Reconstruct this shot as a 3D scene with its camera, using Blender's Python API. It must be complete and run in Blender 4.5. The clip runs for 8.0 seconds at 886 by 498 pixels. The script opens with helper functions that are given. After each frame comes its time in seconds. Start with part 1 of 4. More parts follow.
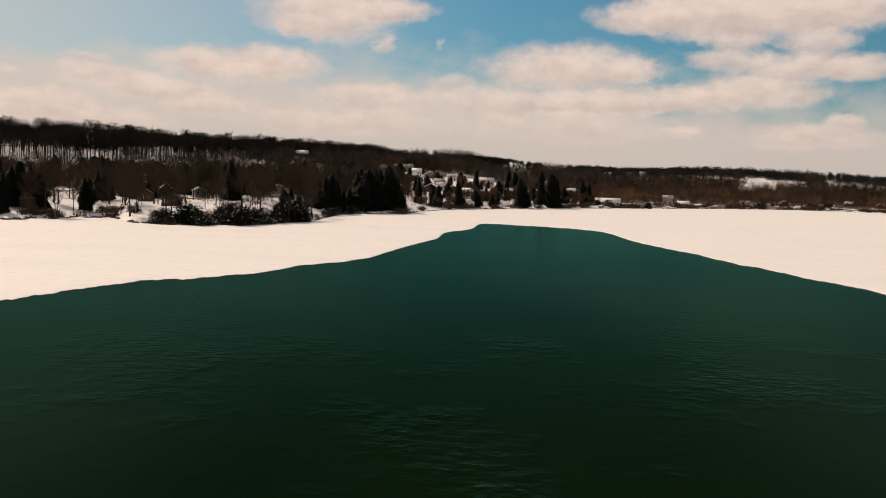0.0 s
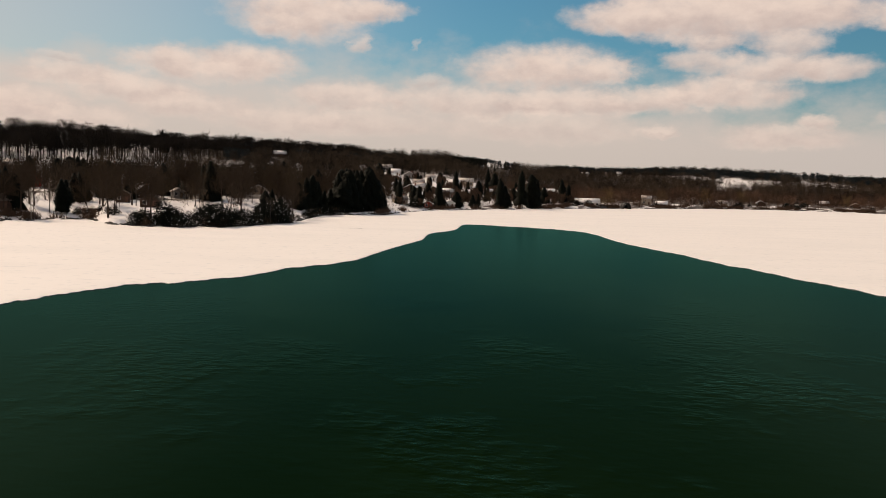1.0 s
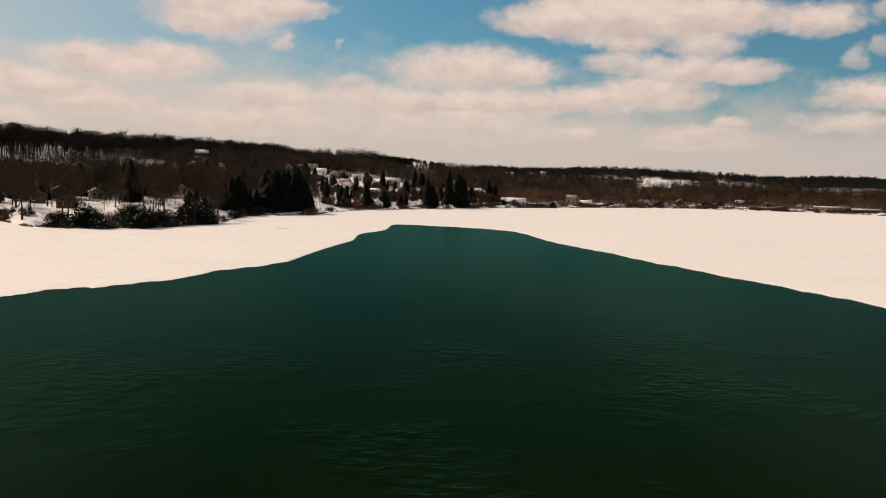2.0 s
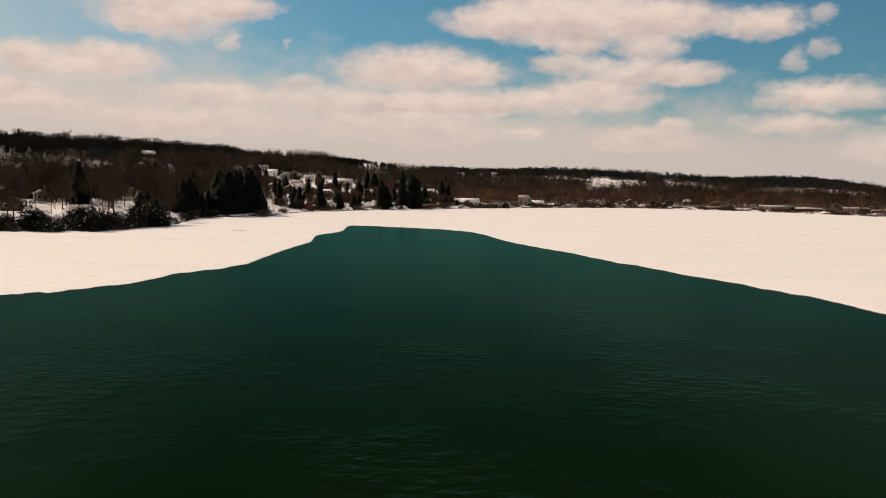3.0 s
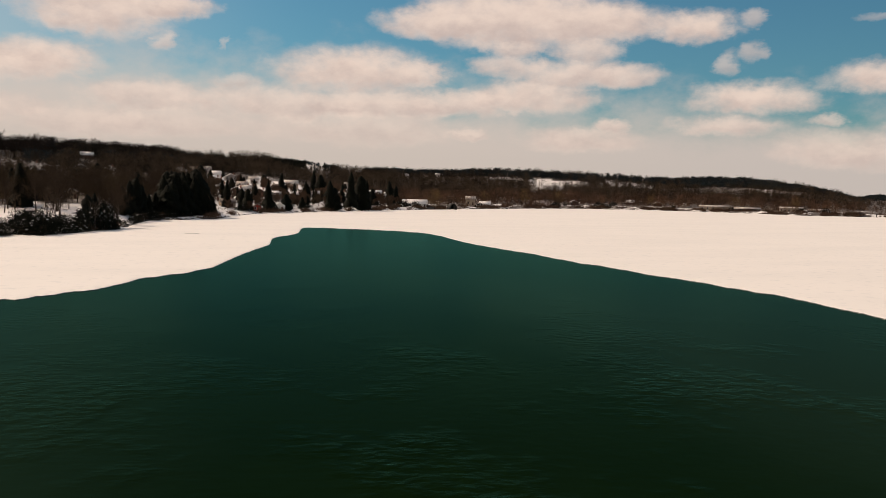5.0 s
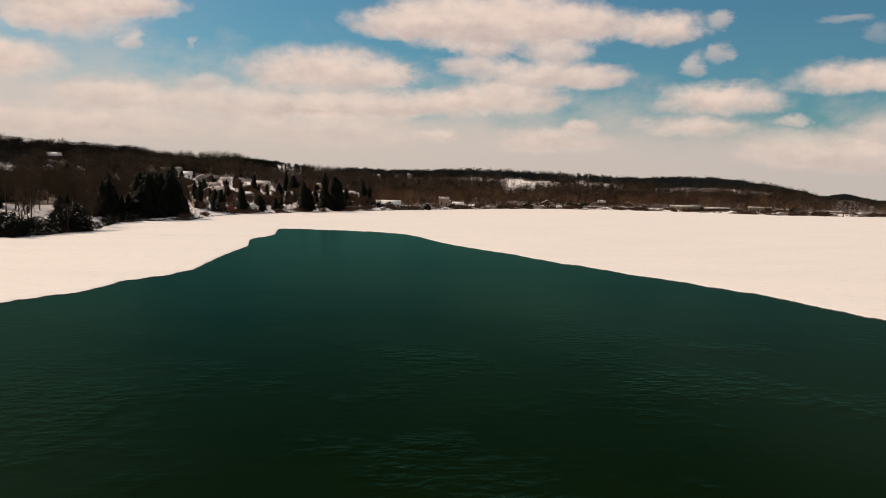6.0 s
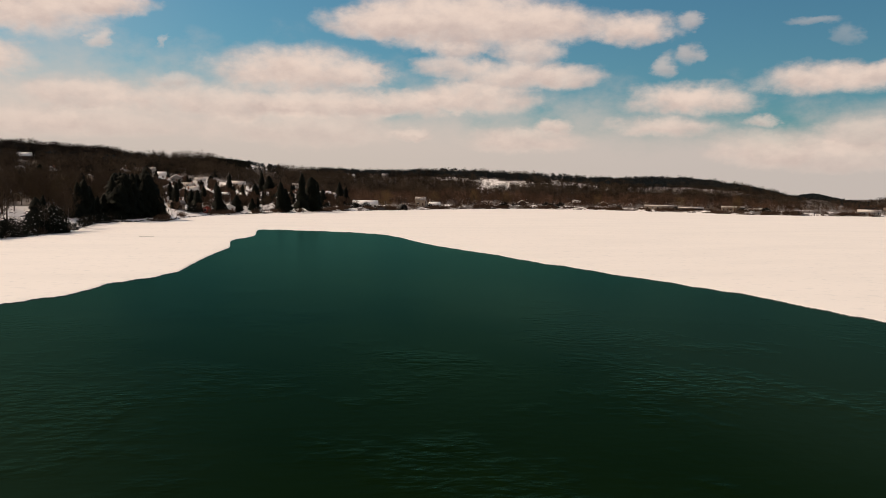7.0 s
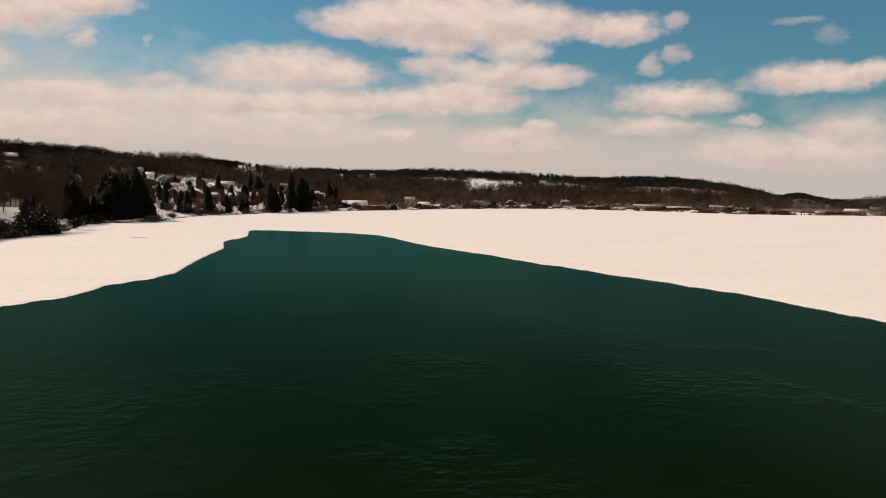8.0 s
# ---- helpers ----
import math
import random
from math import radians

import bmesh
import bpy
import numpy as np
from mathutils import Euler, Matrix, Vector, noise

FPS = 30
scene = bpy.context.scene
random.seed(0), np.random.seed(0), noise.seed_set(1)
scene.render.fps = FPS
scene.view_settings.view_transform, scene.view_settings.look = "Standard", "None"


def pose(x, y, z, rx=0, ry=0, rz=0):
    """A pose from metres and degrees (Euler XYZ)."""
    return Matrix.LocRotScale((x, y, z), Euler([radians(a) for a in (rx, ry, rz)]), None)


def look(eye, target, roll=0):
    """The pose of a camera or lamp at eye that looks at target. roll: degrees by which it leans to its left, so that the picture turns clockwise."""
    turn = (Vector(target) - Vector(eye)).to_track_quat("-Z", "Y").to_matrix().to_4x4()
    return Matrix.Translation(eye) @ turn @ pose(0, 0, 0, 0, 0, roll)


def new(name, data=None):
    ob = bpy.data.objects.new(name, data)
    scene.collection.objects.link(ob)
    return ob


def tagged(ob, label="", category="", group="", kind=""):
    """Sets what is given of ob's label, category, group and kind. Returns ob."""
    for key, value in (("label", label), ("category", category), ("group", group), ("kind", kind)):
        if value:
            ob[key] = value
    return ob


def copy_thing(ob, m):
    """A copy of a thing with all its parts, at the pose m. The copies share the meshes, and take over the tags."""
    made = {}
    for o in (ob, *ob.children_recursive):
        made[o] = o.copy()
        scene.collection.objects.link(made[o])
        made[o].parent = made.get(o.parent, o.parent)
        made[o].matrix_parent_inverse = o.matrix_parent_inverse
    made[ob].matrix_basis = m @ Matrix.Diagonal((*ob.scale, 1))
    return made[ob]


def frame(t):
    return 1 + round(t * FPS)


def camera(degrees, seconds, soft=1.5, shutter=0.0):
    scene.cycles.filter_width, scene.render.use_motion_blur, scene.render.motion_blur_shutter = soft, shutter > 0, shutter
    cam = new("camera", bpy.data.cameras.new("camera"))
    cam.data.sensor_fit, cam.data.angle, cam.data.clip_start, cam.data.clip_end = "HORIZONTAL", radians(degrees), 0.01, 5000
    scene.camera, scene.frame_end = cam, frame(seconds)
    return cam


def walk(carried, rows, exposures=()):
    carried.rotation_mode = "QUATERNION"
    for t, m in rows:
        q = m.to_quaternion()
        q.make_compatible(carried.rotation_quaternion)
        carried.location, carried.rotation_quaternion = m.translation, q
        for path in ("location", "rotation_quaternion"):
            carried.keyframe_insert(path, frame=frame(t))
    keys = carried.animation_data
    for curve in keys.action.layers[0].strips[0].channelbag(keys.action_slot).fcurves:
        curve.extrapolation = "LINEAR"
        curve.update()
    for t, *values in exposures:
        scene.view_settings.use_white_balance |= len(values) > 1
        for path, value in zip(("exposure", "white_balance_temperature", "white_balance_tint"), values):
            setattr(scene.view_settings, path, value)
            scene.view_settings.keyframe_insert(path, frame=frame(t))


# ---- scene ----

# ---- camera and its flight ----
cam = camera(54.6, 8.0, soft=0.85)
# seconds, x, y, z, yaw, pitch, roll
ROWS = [
    (0.0, 0.00, 0.00, 15.00, 0.000, -4.565, 1.688),
    (0.5, -1.07, 0.89, 15.00, -0.182, -4.567, 1.706),
    (1.0, -2.11, 1.87, 15.07, -1.555, -4.503, 1.631),
    (1.5, -2.87, 2.61, 15.12, -4.171, -4.456, 1.625),
    (3.0, -5.73, 4.68, 14.87, -9.884, -4.246, 1.386),
    (3.5, -6.84, 5.05, 14.89, -10.993, -4.199, 1.332),
    (4.0, -8.02, 5.38, 14.94, -11.964, -4.158, 1.350),
    (4.5, -9.20, 5.58, 14.90, -12.872, -4.122, 1.312),
    (6.0, -12.48, 6.31, 14.94, -15.770, -4.021, 1.167),
    (6.5, -13.48, 6.57, 15.06, -16.725, -4.000, 1.152),
    (7.0, -14.77, 6.61, 15.13, -17.537, -3.999, 1.102),
    (7.5, -15.63, 6.88, 15.19, -18.128, -3.991, 1.039),
    (8.0, -16.54, 7.09, 15.31, -18.403, -4.004, 1.015),
]
walk(cam, [(t, pose(x, y, z, 90 + pitch, 0, yaw) @ pose(0, 0, 0, 0, 0, roll))
           for t, x, y, z, yaw, pitch, roll in ROWS])

# ---- light: a high sun ahead and to one side, a sky with fair-weather clouds ----
SUN_AZ, SUN_EL = -48.0, 40.0      # degrees from +y towards +x; above the horizon
scene.view_settings.exposure = 0.0
sun = new("sun", bpy.data.lights.new("sun", "SUN"))
sun.data.energy, sun.data.angle, sun.data.color = 3.35, radians(0.53), (1.0, 0.765, 0.56)
_a, _e = radians(SUN_AZ), radians(SUN_EL)
sun.matrix_world = look((0, 0, 300), (-math.sin(_a) * math.cos(_e), -math.cos(_a) * math.cos(_e), 300 - math.sin(_e)))


class Nodes:
    """Small builder for node trees."""

    def __init__(self, tree):
        self.t = tree
        tree.nodes.clear()

    def put(self, kind):
        return self.t.nodes.new(kind)

    def wire(self, a, b):
        self.t.links.new(a, b)

    def val(self, sock, v):
        if isinstance(v, bpy.types.NodeSocket):
            self.wire(v, sock)
        elif isinstance(v, (tuple, list)) and len(v) == 3 and sock.type == "RGBA":
            sock.default_value = (*v, 1)
        else:
            sock.default_value = v

    def math(self, op, a, b=0.0, c=0.0, clamp=False):
        n = self.put("ShaderNodeMath")
        n.operation, n.use_clamp = op, clamp
        for s, v in zip(n.inputs, (a, b, c)):
            self.val(s, v)
        return n.outputs[0]

    def vmath(self, op, a, b=(0, 0, 0)):
        n = self.put("ShaderNodeVectorMath")
        n.operation = op
        self.val(n.inputs[0], a)
        if op == "SCALE":
            self.val(n.inputs[3], b)
        else:
            self.val(n.inputs[1], b)
        return n.outputs[0]

    def mix(self, f, a, b, kind="MIX"):
        n = self.put("ShaderNodeMix")
        n.data_type, n.blend_type = "RGBA", kind
        self.val(n.inputs["Factor"], f)
        self.val(n.inputs[6], a)
        self.val(n.inputs[7], b)
        return n.outputs[2]

    def ramp(self, f, lo, hi, smooth=True):
        n = self.put("ShaderNodeMapRange")
        n.clamp, n.interpolation_type = True, "SMOOTHSTEP" if smooth else "LINEAR"
        self.val(n.inputs["Value"], f)
        self.val(n.inputs["From Min"], lo)
        self.val(n.inputs["From Max"], hi)
        return n.outputs[0]

    def noise(self, vec, scale, detail=4.0, rough=0.55, out=0, distort=0.0):
        n = self.put("ShaderNodeTexNoise")
        self.val(n.inputs["Vector"], vec)
        n.inputs["Scale"].default_value, n.inputs["Detail"].default_value = scale, detail
        n.inputs["Roughness"].default_value, n.inputs["Distortion"].default_value = rough, distort
        return n.outputs[out]


# clouds: azimuth and elevation of the middle, half width, half height, in degrees, and thickness
CLOUDS_WEST = [(-8, 10.43, 4.11, 1.81, 1), (-3.9, 10.8, 2.48, 0.75, 1), (-9.2, 9.56, 1.68, 0.75, 0.8), (-4.3, 8.66, 0.68, 0.49, 0.7), (-0.8, 8.82, 0.34, 0.3, 0.4), (-16.1, 6.98, 2.97, 0.83, 0.95),
               (-11.2, 7.2, 3.03, 0.98, 1), (-13.3, 6.45, 3.3, 0.68, 0.7), (-22.1, 5.82, 3.12, 0.68, 0.8), (-18.4, 5.16, 3.74, 0.83, 0.85), (-15, 4.3, 3.46, 0.75, 0.7), (-5.3, 5.31, 3.68, 0.9, 0.85),
               (-25.5, 3.9, 3.18, 0.98, 0.85), (-22.1, 3.23, 3.81, 0.75, 0.7), (-22.5, 6.79, 1.45, 0.3, 0.45), (-26.8, 5.75, 0.73, 0.23, 0.5), (-8.6, 3.57, 4.1, 0.9, 0.6), (-3.4, 3.76, 4.14, 0.9, 0.5)]
CLOUDS_SOUTH = [(7.8, 7.38, 4.92, 1.36, 1), (11.9, 7.27, 1.47, 0.83, 0.9), (0.3, 6.44, 1.58, 0.38, 0.5), (3.3, 5.2, 5.64, 0.98, 0.8), (9.6, 5.25, 4.83, 0.83, 0.8), (14.9, 5.51, 3.99, 0.75, 0.85),
                (19.3, 5.93, 3.81, 0.98, 0.95), (7.8, 3.69, 5.97, 1.06, 0.55), (12.9, 10.51, 3.29, 0.9, 0.9), (15.6, 10.9, 3.97, 1.66, 1), (20, 10.9, 4.9, 1.88, 1), (24.1, 10.65, 4.04, 1.06, 1),
                (18.4, 9.08, 1.84, 0.53, 0.85), (23.1, 9.01, 1.87, 0.83, 0.85), (17.8, 7.94, 2.07, 0.72, 0.85), (22.1, 7.39, 3.27, 0.98, 0.95), (25.5, 7.3, 2.33, 0.75, 0.85), (24.7, 4.14, 1.14, 0.49, 0.85),
                (22.7, 3.19, 3.37, 0.75, 0.75), (15.7, 3.6, 1.08, 0.3, 0.4)]
CLOUDS_EAST = [(41.3, 6.99, 3.47, 0.87, 1), (44.3, 7.25, 1.66, 0.6, 0.95), (33.4, 5.88, 3.45, 0.94, 1), (31.5, 4.18, 3, 0.57, 0.85), (37.6, 4.54, 0.99, 0.34, 0.7), (31.6, 8.02, 0.73, 0.64, 0.55),
               (33.2, 8.69, 0.73, 0.57, 0.55), (33.1, 10.69, 0.73, 0.53, 0.55), (40.2, 10.49, 1.24, 0.26, 0.3), (42.2, 9.63, 0.75, 0.53, 0.22), (38, 2.83, 3.35, 1.06, 0.65), (43.5, 3.56, 2.51, 1.13, 0.7),
               (41.6, 2.28, 5.14, 0.83, 0.5), (29.7, 10.25, 2.21, 0.9, 1), (15.1, 3.47, 1.13, 0.3, 0.4)]


def sky_world():
    w = bpy.data.worlds.new("sky")
    scene.world = w
    w.use_nodes = True
    n = Nodes(w.node_tree)
    way = n.put("ShaderNodeTexCoord").outputs["Generated"]
    sep = n.put("ShaderNodeSeparateXYZ")
    n.wire(way, sep.inputs[0])
    x, y, z = sep.outputs
    sky = n.put("ShaderNodeTexSky")
    sky.sky_type, sky.sun_disc = "NISHITA", False
    sky.sun_elevation, sky.sun_rotation = _e, _a
    sky.air_density, sky.dust_density, sky.ozone_density = 1.0, 0.8, 1.6
    blue = n.mix(1.0, sky.outputs[0], (0.0325, 0.0600, 0.0638), "MULTIPLY")
    az = n.math("MULTIPLY", n.math("ARCTAN2", x, y), 57.2958)
    el = n.math("MULTIPLY", n.math("ARCSINE", z), 57.2958)
    # ragged edges: the sky's plane is bent by noise before the clouds are laid on it
    flat = n.put("ShaderNodeCombineXYZ")
    n.wire(n.math("MULTIPLY", az, 0.66), flat.inputs[0])
    n.wire(el, flat.inputs[1])
    bend = n.noise(flat.outputs[0], 0.9, 4.0, 0.6, out=1)
    bs = n.put("ShaderNodeSeparateXYZ")
    n.wire(n.vmath("SUBTRACT", bend, (0.5, 0.5, 0.5)), bs.inputs[0])
    az2 = n.math("MULTIPLY_ADD", bs.outputs[0], 2.6, az)
    el2 = n.math("MULTIPLY_ADD", bs.outputs[1], 1.1, el)
    fine = n.noise(flat.outputs[0], 1.1, 5.0, 0.55)
    crumbs = n.math("MULTIPLY_ADD", fine, 1.5, -0.75)
    total, under = None, None
    for a, e, wd, ht, thick in CLOUDS_WEST + CLOUDS_SOUTH + CLOUDS_EAST:
        u = n.math("MULTIPLY_ADD", az2, 1 / (1.0 * wd), -a / (1.0 * wd))
        v0 = n.math("MULTIPLY_ADD", el2, 1 / (1.06 * ht), -e / (1.06 * ht))
        # flatter undersides
        v = n.math("MAXIMUM", v0, n.math("MULTIPLY", v0, -1.25))
        d = n.math("MULTIPLY_ADD", u, u, n.math("MULTIPLY", v, v))
        body = n.math("ADD", n.math("SUBTRACT", 1.08, d), crumbs)
        low = n.math("MULTIPLY", n.math("MAXIMUM", body, 0.0), v0)
        soft_edge = n.put("ShaderNodeMapRange")
        soft_edge.interpolation_type = "SMOOTHSTEP"
        n.wire(body, soft_edge.inputs["Value"])
        soft_edge.inputs["From Min"].default_value, soft_edge.inputs["From Max"].default_value = -1.05, 1.15
        soft_edge.inputs["To Max"].default_value = thick
        total = soft_edge.outputs[0] if total is None else n.math("ADD", total, n.math("MULTIPLY", soft_edge.outputs[0], n.math("SUBTRACT", 1.0, total)))
        under = low if under is None else n.math("ADD", under, low)
    # the rest of the sky carries scattered clouds of the same kind
    wide = n.put("ShaderNodeCombineXYZ")
    zz = n.math("MAXIMUM", z, 0.03)
    n.wire(n.math("DIVIDE", x, zz), wide.inputs[0])
    n.wire(n.math("DIVIDE", y, zz), wide.inputs[1])
    rest = n.ramp(n.noise(wide.outputs[0], 0.55, 5.0, 0.55), 0.5, 0.62)
    away = n.math("MAXIMUM", n.ramp(el, 12.5, 16.0), n.ramp(n.math("ABSOLUTE", n.math("SUBTRACT", az, 9.0)), 41.0, 48.0))
    cover = n.math("MAXIMUM", n.math("MINIMUM", total, 1.0), n.math("MULTIPLY", rest, away))
    # milky haze low down, thicker and higher on the sunward side
    reach = n.math("MULTIPLY_ADD", n.ramp(az, -30.0, 40.0, smooth=False), -5.2, 9.6)
    reach = n.math("MULTIPLY_ADD", n.math("SUBTRACT", n.noise(flat.outputs[0], 0.3, 5.0, 0.6), 0.5), 7.0, reach)
    veil = n.math("SUBTRACT", 1.0, n.ramp(n.math("DIVIDE", el, reach), 0.4, 1.4))
    glow = n.math("MULTIPLY", n.math("SUBTRACT", 1.0, n.ramp(az, -36.0, 6.0)), 0.68)
    veil = n.math("MULTIPLY", n.math("MAXIMUM", veil, glow), 0.97)
    tops = n.noise(flat.outputs[0], 0.7, 5.0, 0.6)
    light = n.math("MULTIPLY_ADD", under, 0.45, n.math("MULTIPLY_ADD", n.math("SUBTRACT", tops, 0.5), 1.1, 0.58))
    lit = n.mix(n.ramp(light, 0.1, 0.95), (0.61, 0.475, 0.42), (0.85, 0.67, 0.565))
    haze = n.mix(n.ramp(el, 0.5, 6.0), (0.60, 0.51, 0.45), (0.66, 0.55, 0.485))
    haze = n.mix(n.math("MULTIPLY", n.ramp(az, 8.0, 40.0), 0.7), haze, (0.56, 0.49, 0.45))
    col = n.mix(veil, blue, haze)
    col = n.mix(n.math("MULTIPLY", cover, 0.95), col, lit)
    bg = n.put("ShaderNodeBackground")
    n.wire(col, bg.inputs[0])
    bg.inputs[1].default_value = 1.0
    n.wire(bg.outputs[0], n.put("ShaderNodeOutputWorld").inputs[0])


sky_world()


# ---- materials ----
def material(name):
    m = bpy.data.materials.new(name)
    m.use_nodes = True
    n = Nodes(m.node_tree)
    b = n.put("ShaderNodeBsdfPrincipled")
    n.wire(b.outputs[0], n.put("ShaderNodeOutputMaterial").inputs[0])
    return m, n, b


def place(n):
    return n.put("ShaderNodeNewGeometry").outputs["Position"]


def bump(n, b, height, strength, distance):
    k = n.put("ShaderNodeBump")
    k.inputs["Strength"].default_value, k.inputs["Distance"].default_value = strength, distance
    n.wire(height, k.inputs["Height"])
    n.wire(k.outputs[0], b.inputs["Normal"])


def two_scale(name, a, b_, size, rough, bump_d=0.0, islands=False, sharp=0.2):
    """A surface whose colour drifts between a and b_ over size metres and again over a tenth of it."""
    m, n, b = material(name)
    p = place(n)
    f = n.math("ADD", n.math("MULTIPLY", n.noise(p, 1 / size, 4), 0.6), n.math("MULTIPLY", n.noise(p, 8 / size, 4), 0.4))
    f = n.ramp(f, 0.5 - sharp, 0.5 + sharp)
    if islands:
        r = n.put("ShaderNodeNewGeometry").outputs["Random Per Island"]
        k = 0.55 if islands is True else islands
        f = n.math("ADD", n.math("MULTIPLY", f, 1 - k), n.math("MULTIPLY", r, k))
    n.wire(n.mix(f, a, b_), b.inputs["Base Color"])
    b.inputs["Roughness"].default_value = rough
    b.inputs["Specular IOR Level"].default_value = 0.08 if islands else 0.25
    if bump_d:
        bump(n, b, n.noise(p, 20 / size, 4), 0.5, bump_d)
    return m


def snow_lake_material():
    m, n, b = material("lake_snow")
    p = place(n)
    long = n.vmath("MULTIPLY", p, (0.35, 1.0, 1.0))
    drift = n.noise(long, 0.06, 5, 0.6)
    crust = n.noise(p, 0.5, 5, 0.6)
    col = n.mix(n.ramp(drift, 0.35, 0.7), (0.87, 0.845, 0.815), (0.83, 0.81, 0.785))
    col = n.mix(n.math("MULTIPLY", n.ramp(crust, 0.54, 0.70), 0.45), col, (0.64, 0.65, 0.655))
    n.wire(col, b.inputs["Base Color"])
    b.inputs["Roughness"].default_value = 0.75
    b.inputs["Specular IOR Level"].default_value = 0.2
    bump(n, b, n.math("ADD", drift, n.math("MULTIPLY", crust, 0.3)), 0.2, 0.3)
    return m


def snow_ground_material():
    m, n, b = material("ground_snow")
    p = place(n)
    big = n.noise(p, 0.03, 5, 0.6)
    small = n.noise(p, 0.25, 5, 0.65)
    col = n.mix(n.ramp(small, 0.35, 0.7), (0.84, 0.82, 0.81), (0.74, 0.73, 0.73))
    # leaf litter, brush and melted patches under the woods
    wood = n.put("ShaderNodeAttribute")
    wood.attribute_name = "woods"
    litter = n.math("ADD", wood.outputs["Fac"], n.math("MULTIPLY", n.math("SUBTRACT", n.math("ADD", small, big), 1.0), 1.6))
    brown = n.mix(n.noise(p, 0.7, 4), (0.028, 0.018, 0.012), (0.065, 0.043, 0.028))
    col = n.mix(n.math("MULTIPLY", n.ramp(litter, 0.35, 0.75), 0.93), col, brown)
    n.wire(col, b.inputs["Base Color"])
    b.inputs["Roughness"].default_value = 0.85
    bump(n, b, small, 0.6, 0.4)
    return m


def water_material():
    m = bpy.data.materials.new("lake_water")
    m.use_nodes = True
    n = Nodes(m.node_tree)
    p = place(n)
    murk = n.noise(p, 0.02, 4, 0.5)
    deep = n.put("ShaderNodeBsdfDiffuse")
    clear = n.mix(n.ramp(murk, 0.35, 0.65), (0.0025, 0.0082, 0.0021), (0.0038, 0.0114, 0.0031))
    # the water's brighter sides: their extra light is painted into the base colour
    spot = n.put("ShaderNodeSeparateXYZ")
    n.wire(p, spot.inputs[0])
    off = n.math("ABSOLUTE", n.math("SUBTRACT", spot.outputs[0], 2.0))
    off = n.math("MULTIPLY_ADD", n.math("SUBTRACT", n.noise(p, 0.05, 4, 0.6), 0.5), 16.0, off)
    side_light = n.math("MULTIPLY", n.ramp(off, 9.0, 34.0), n.math("SUBTRACT", 0.9, n.math("MULTIPLY", n.ramp(spot.outputs[1], 95.0, 170.0), 0.9)))
    n.wire(n.mix(side_light, clear, (0.0088, 0.0200, 0.0108)), deep.inputs["Color"])
    gloss = n.put("ShaderNodeBsdfAnisotropic")
    gloss.inputs["Color"].default_value = (0.20, 0.74, 0.66, 1)
    gloss.inputs["Roughness"].default_value = 0.2
    # wind ripples run across the wind; gusts leave ruffled and calm patches
    turned = n.put("ShaderNodeVectorRotate")
    turned.inputs["Angle"].default_value = 0.16
    n.wire(p, turned.inputs["Vector"])
    across = n.vmath("MULTIPLY", turned.outputs[0], (0.8, 1.1, 1.0))
    chop = n.noise(across, 0.9, 1.5, 0.5)
    ripple = n.noise(across, 2.6, 2, 0.5)
    gust = n.ramp(n.noise(n.vmath("MULTIPLY", p, (0.8, 0.55, 1.0)), 0.065, 4, 0.6), 0.46, 0.66)
    # ripples fade beyond the foreground, shaped to fit the camera's view
    near_fade = n.math("SUBTRACT", 1.0, n.math("MULTIPLY", n.ramp(spot.outputs[1], 42.0, 95.0), 0.88))
    amp = n.math("MULTIPLY", n.math("MULTIPLY_ADD", gust, 1.15, 0.10), near_fade)
    h = n.math("MULTIPLY", n.math("ADD", chop, n.math("MULTIPLY", ripple, 0.22)), amp)
    k = n.put("ShaderNodeBump")
    k.inputs["Strength"].default_value, k.inputs["Distance"].default_value = 1.0, 0.3
    n.wire(h, k.inputs["Height"])
    for node in (deep, gloss):
        n.wire(k.outputs[0], node.inputs["Normal"])
    fres = n.put("ShaderNodeFresnel")
    fres.inputs["IOR"].default_value = 1.33
    n.wire(k.outputs[0], fres.inputs["Normal"])
    mixer = n.put("ShaderNodeMixShader")
    # the glare is cut as by a polarising filter
    n.wire(n.math("MULTIPLY", n.math("POWER", fres.outputs[0], 2.0), 0.38), mixer.inputs[0])
    n.wire(deep.outputs[0], mixer.inputs[1])
    n.wire(gloss.outputs[0], mixer.inputs[2])
    n.wire(mixer.outputs[0], n.put("ShaderNodeOutputMaterial").inputs[0])
    return m


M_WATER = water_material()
M_ICE = snow_lake_material()
M_SNOW = snow_ground_material()
M_ICE_EDGE = two_scale("dark_ice_edge", (0.035, 0.04, 0.04), (0.14, 0.15, 0.15), 1.5, 0.35)
M_BARK = two_scale("grey_brown_bark", (0.030, 0.022, 0.017), (0.07, 0.052, 0.040), 2.0, 0.9, islands=True)
M_TWIG = two_scale("bare_twigs", (0.022, 0.015, 0.010), (0.066, 0.045, 0.028), 6.0, 0.9, islands=True)
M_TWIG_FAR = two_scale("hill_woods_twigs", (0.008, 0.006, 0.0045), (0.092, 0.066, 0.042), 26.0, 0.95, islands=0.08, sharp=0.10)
# darker copy of the hill twigs: the crest's shade is put into the colour
M_TWIG_HIGH = two_scale("darkened_hilltop_twigs", (0.006, 0.005, 0.004), (0.026, 0.020, 0.015), 18.0, 0.95, islands=0.1, sharp=0.12)
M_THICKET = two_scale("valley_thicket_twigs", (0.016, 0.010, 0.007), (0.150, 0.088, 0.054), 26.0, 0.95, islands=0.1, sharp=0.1)
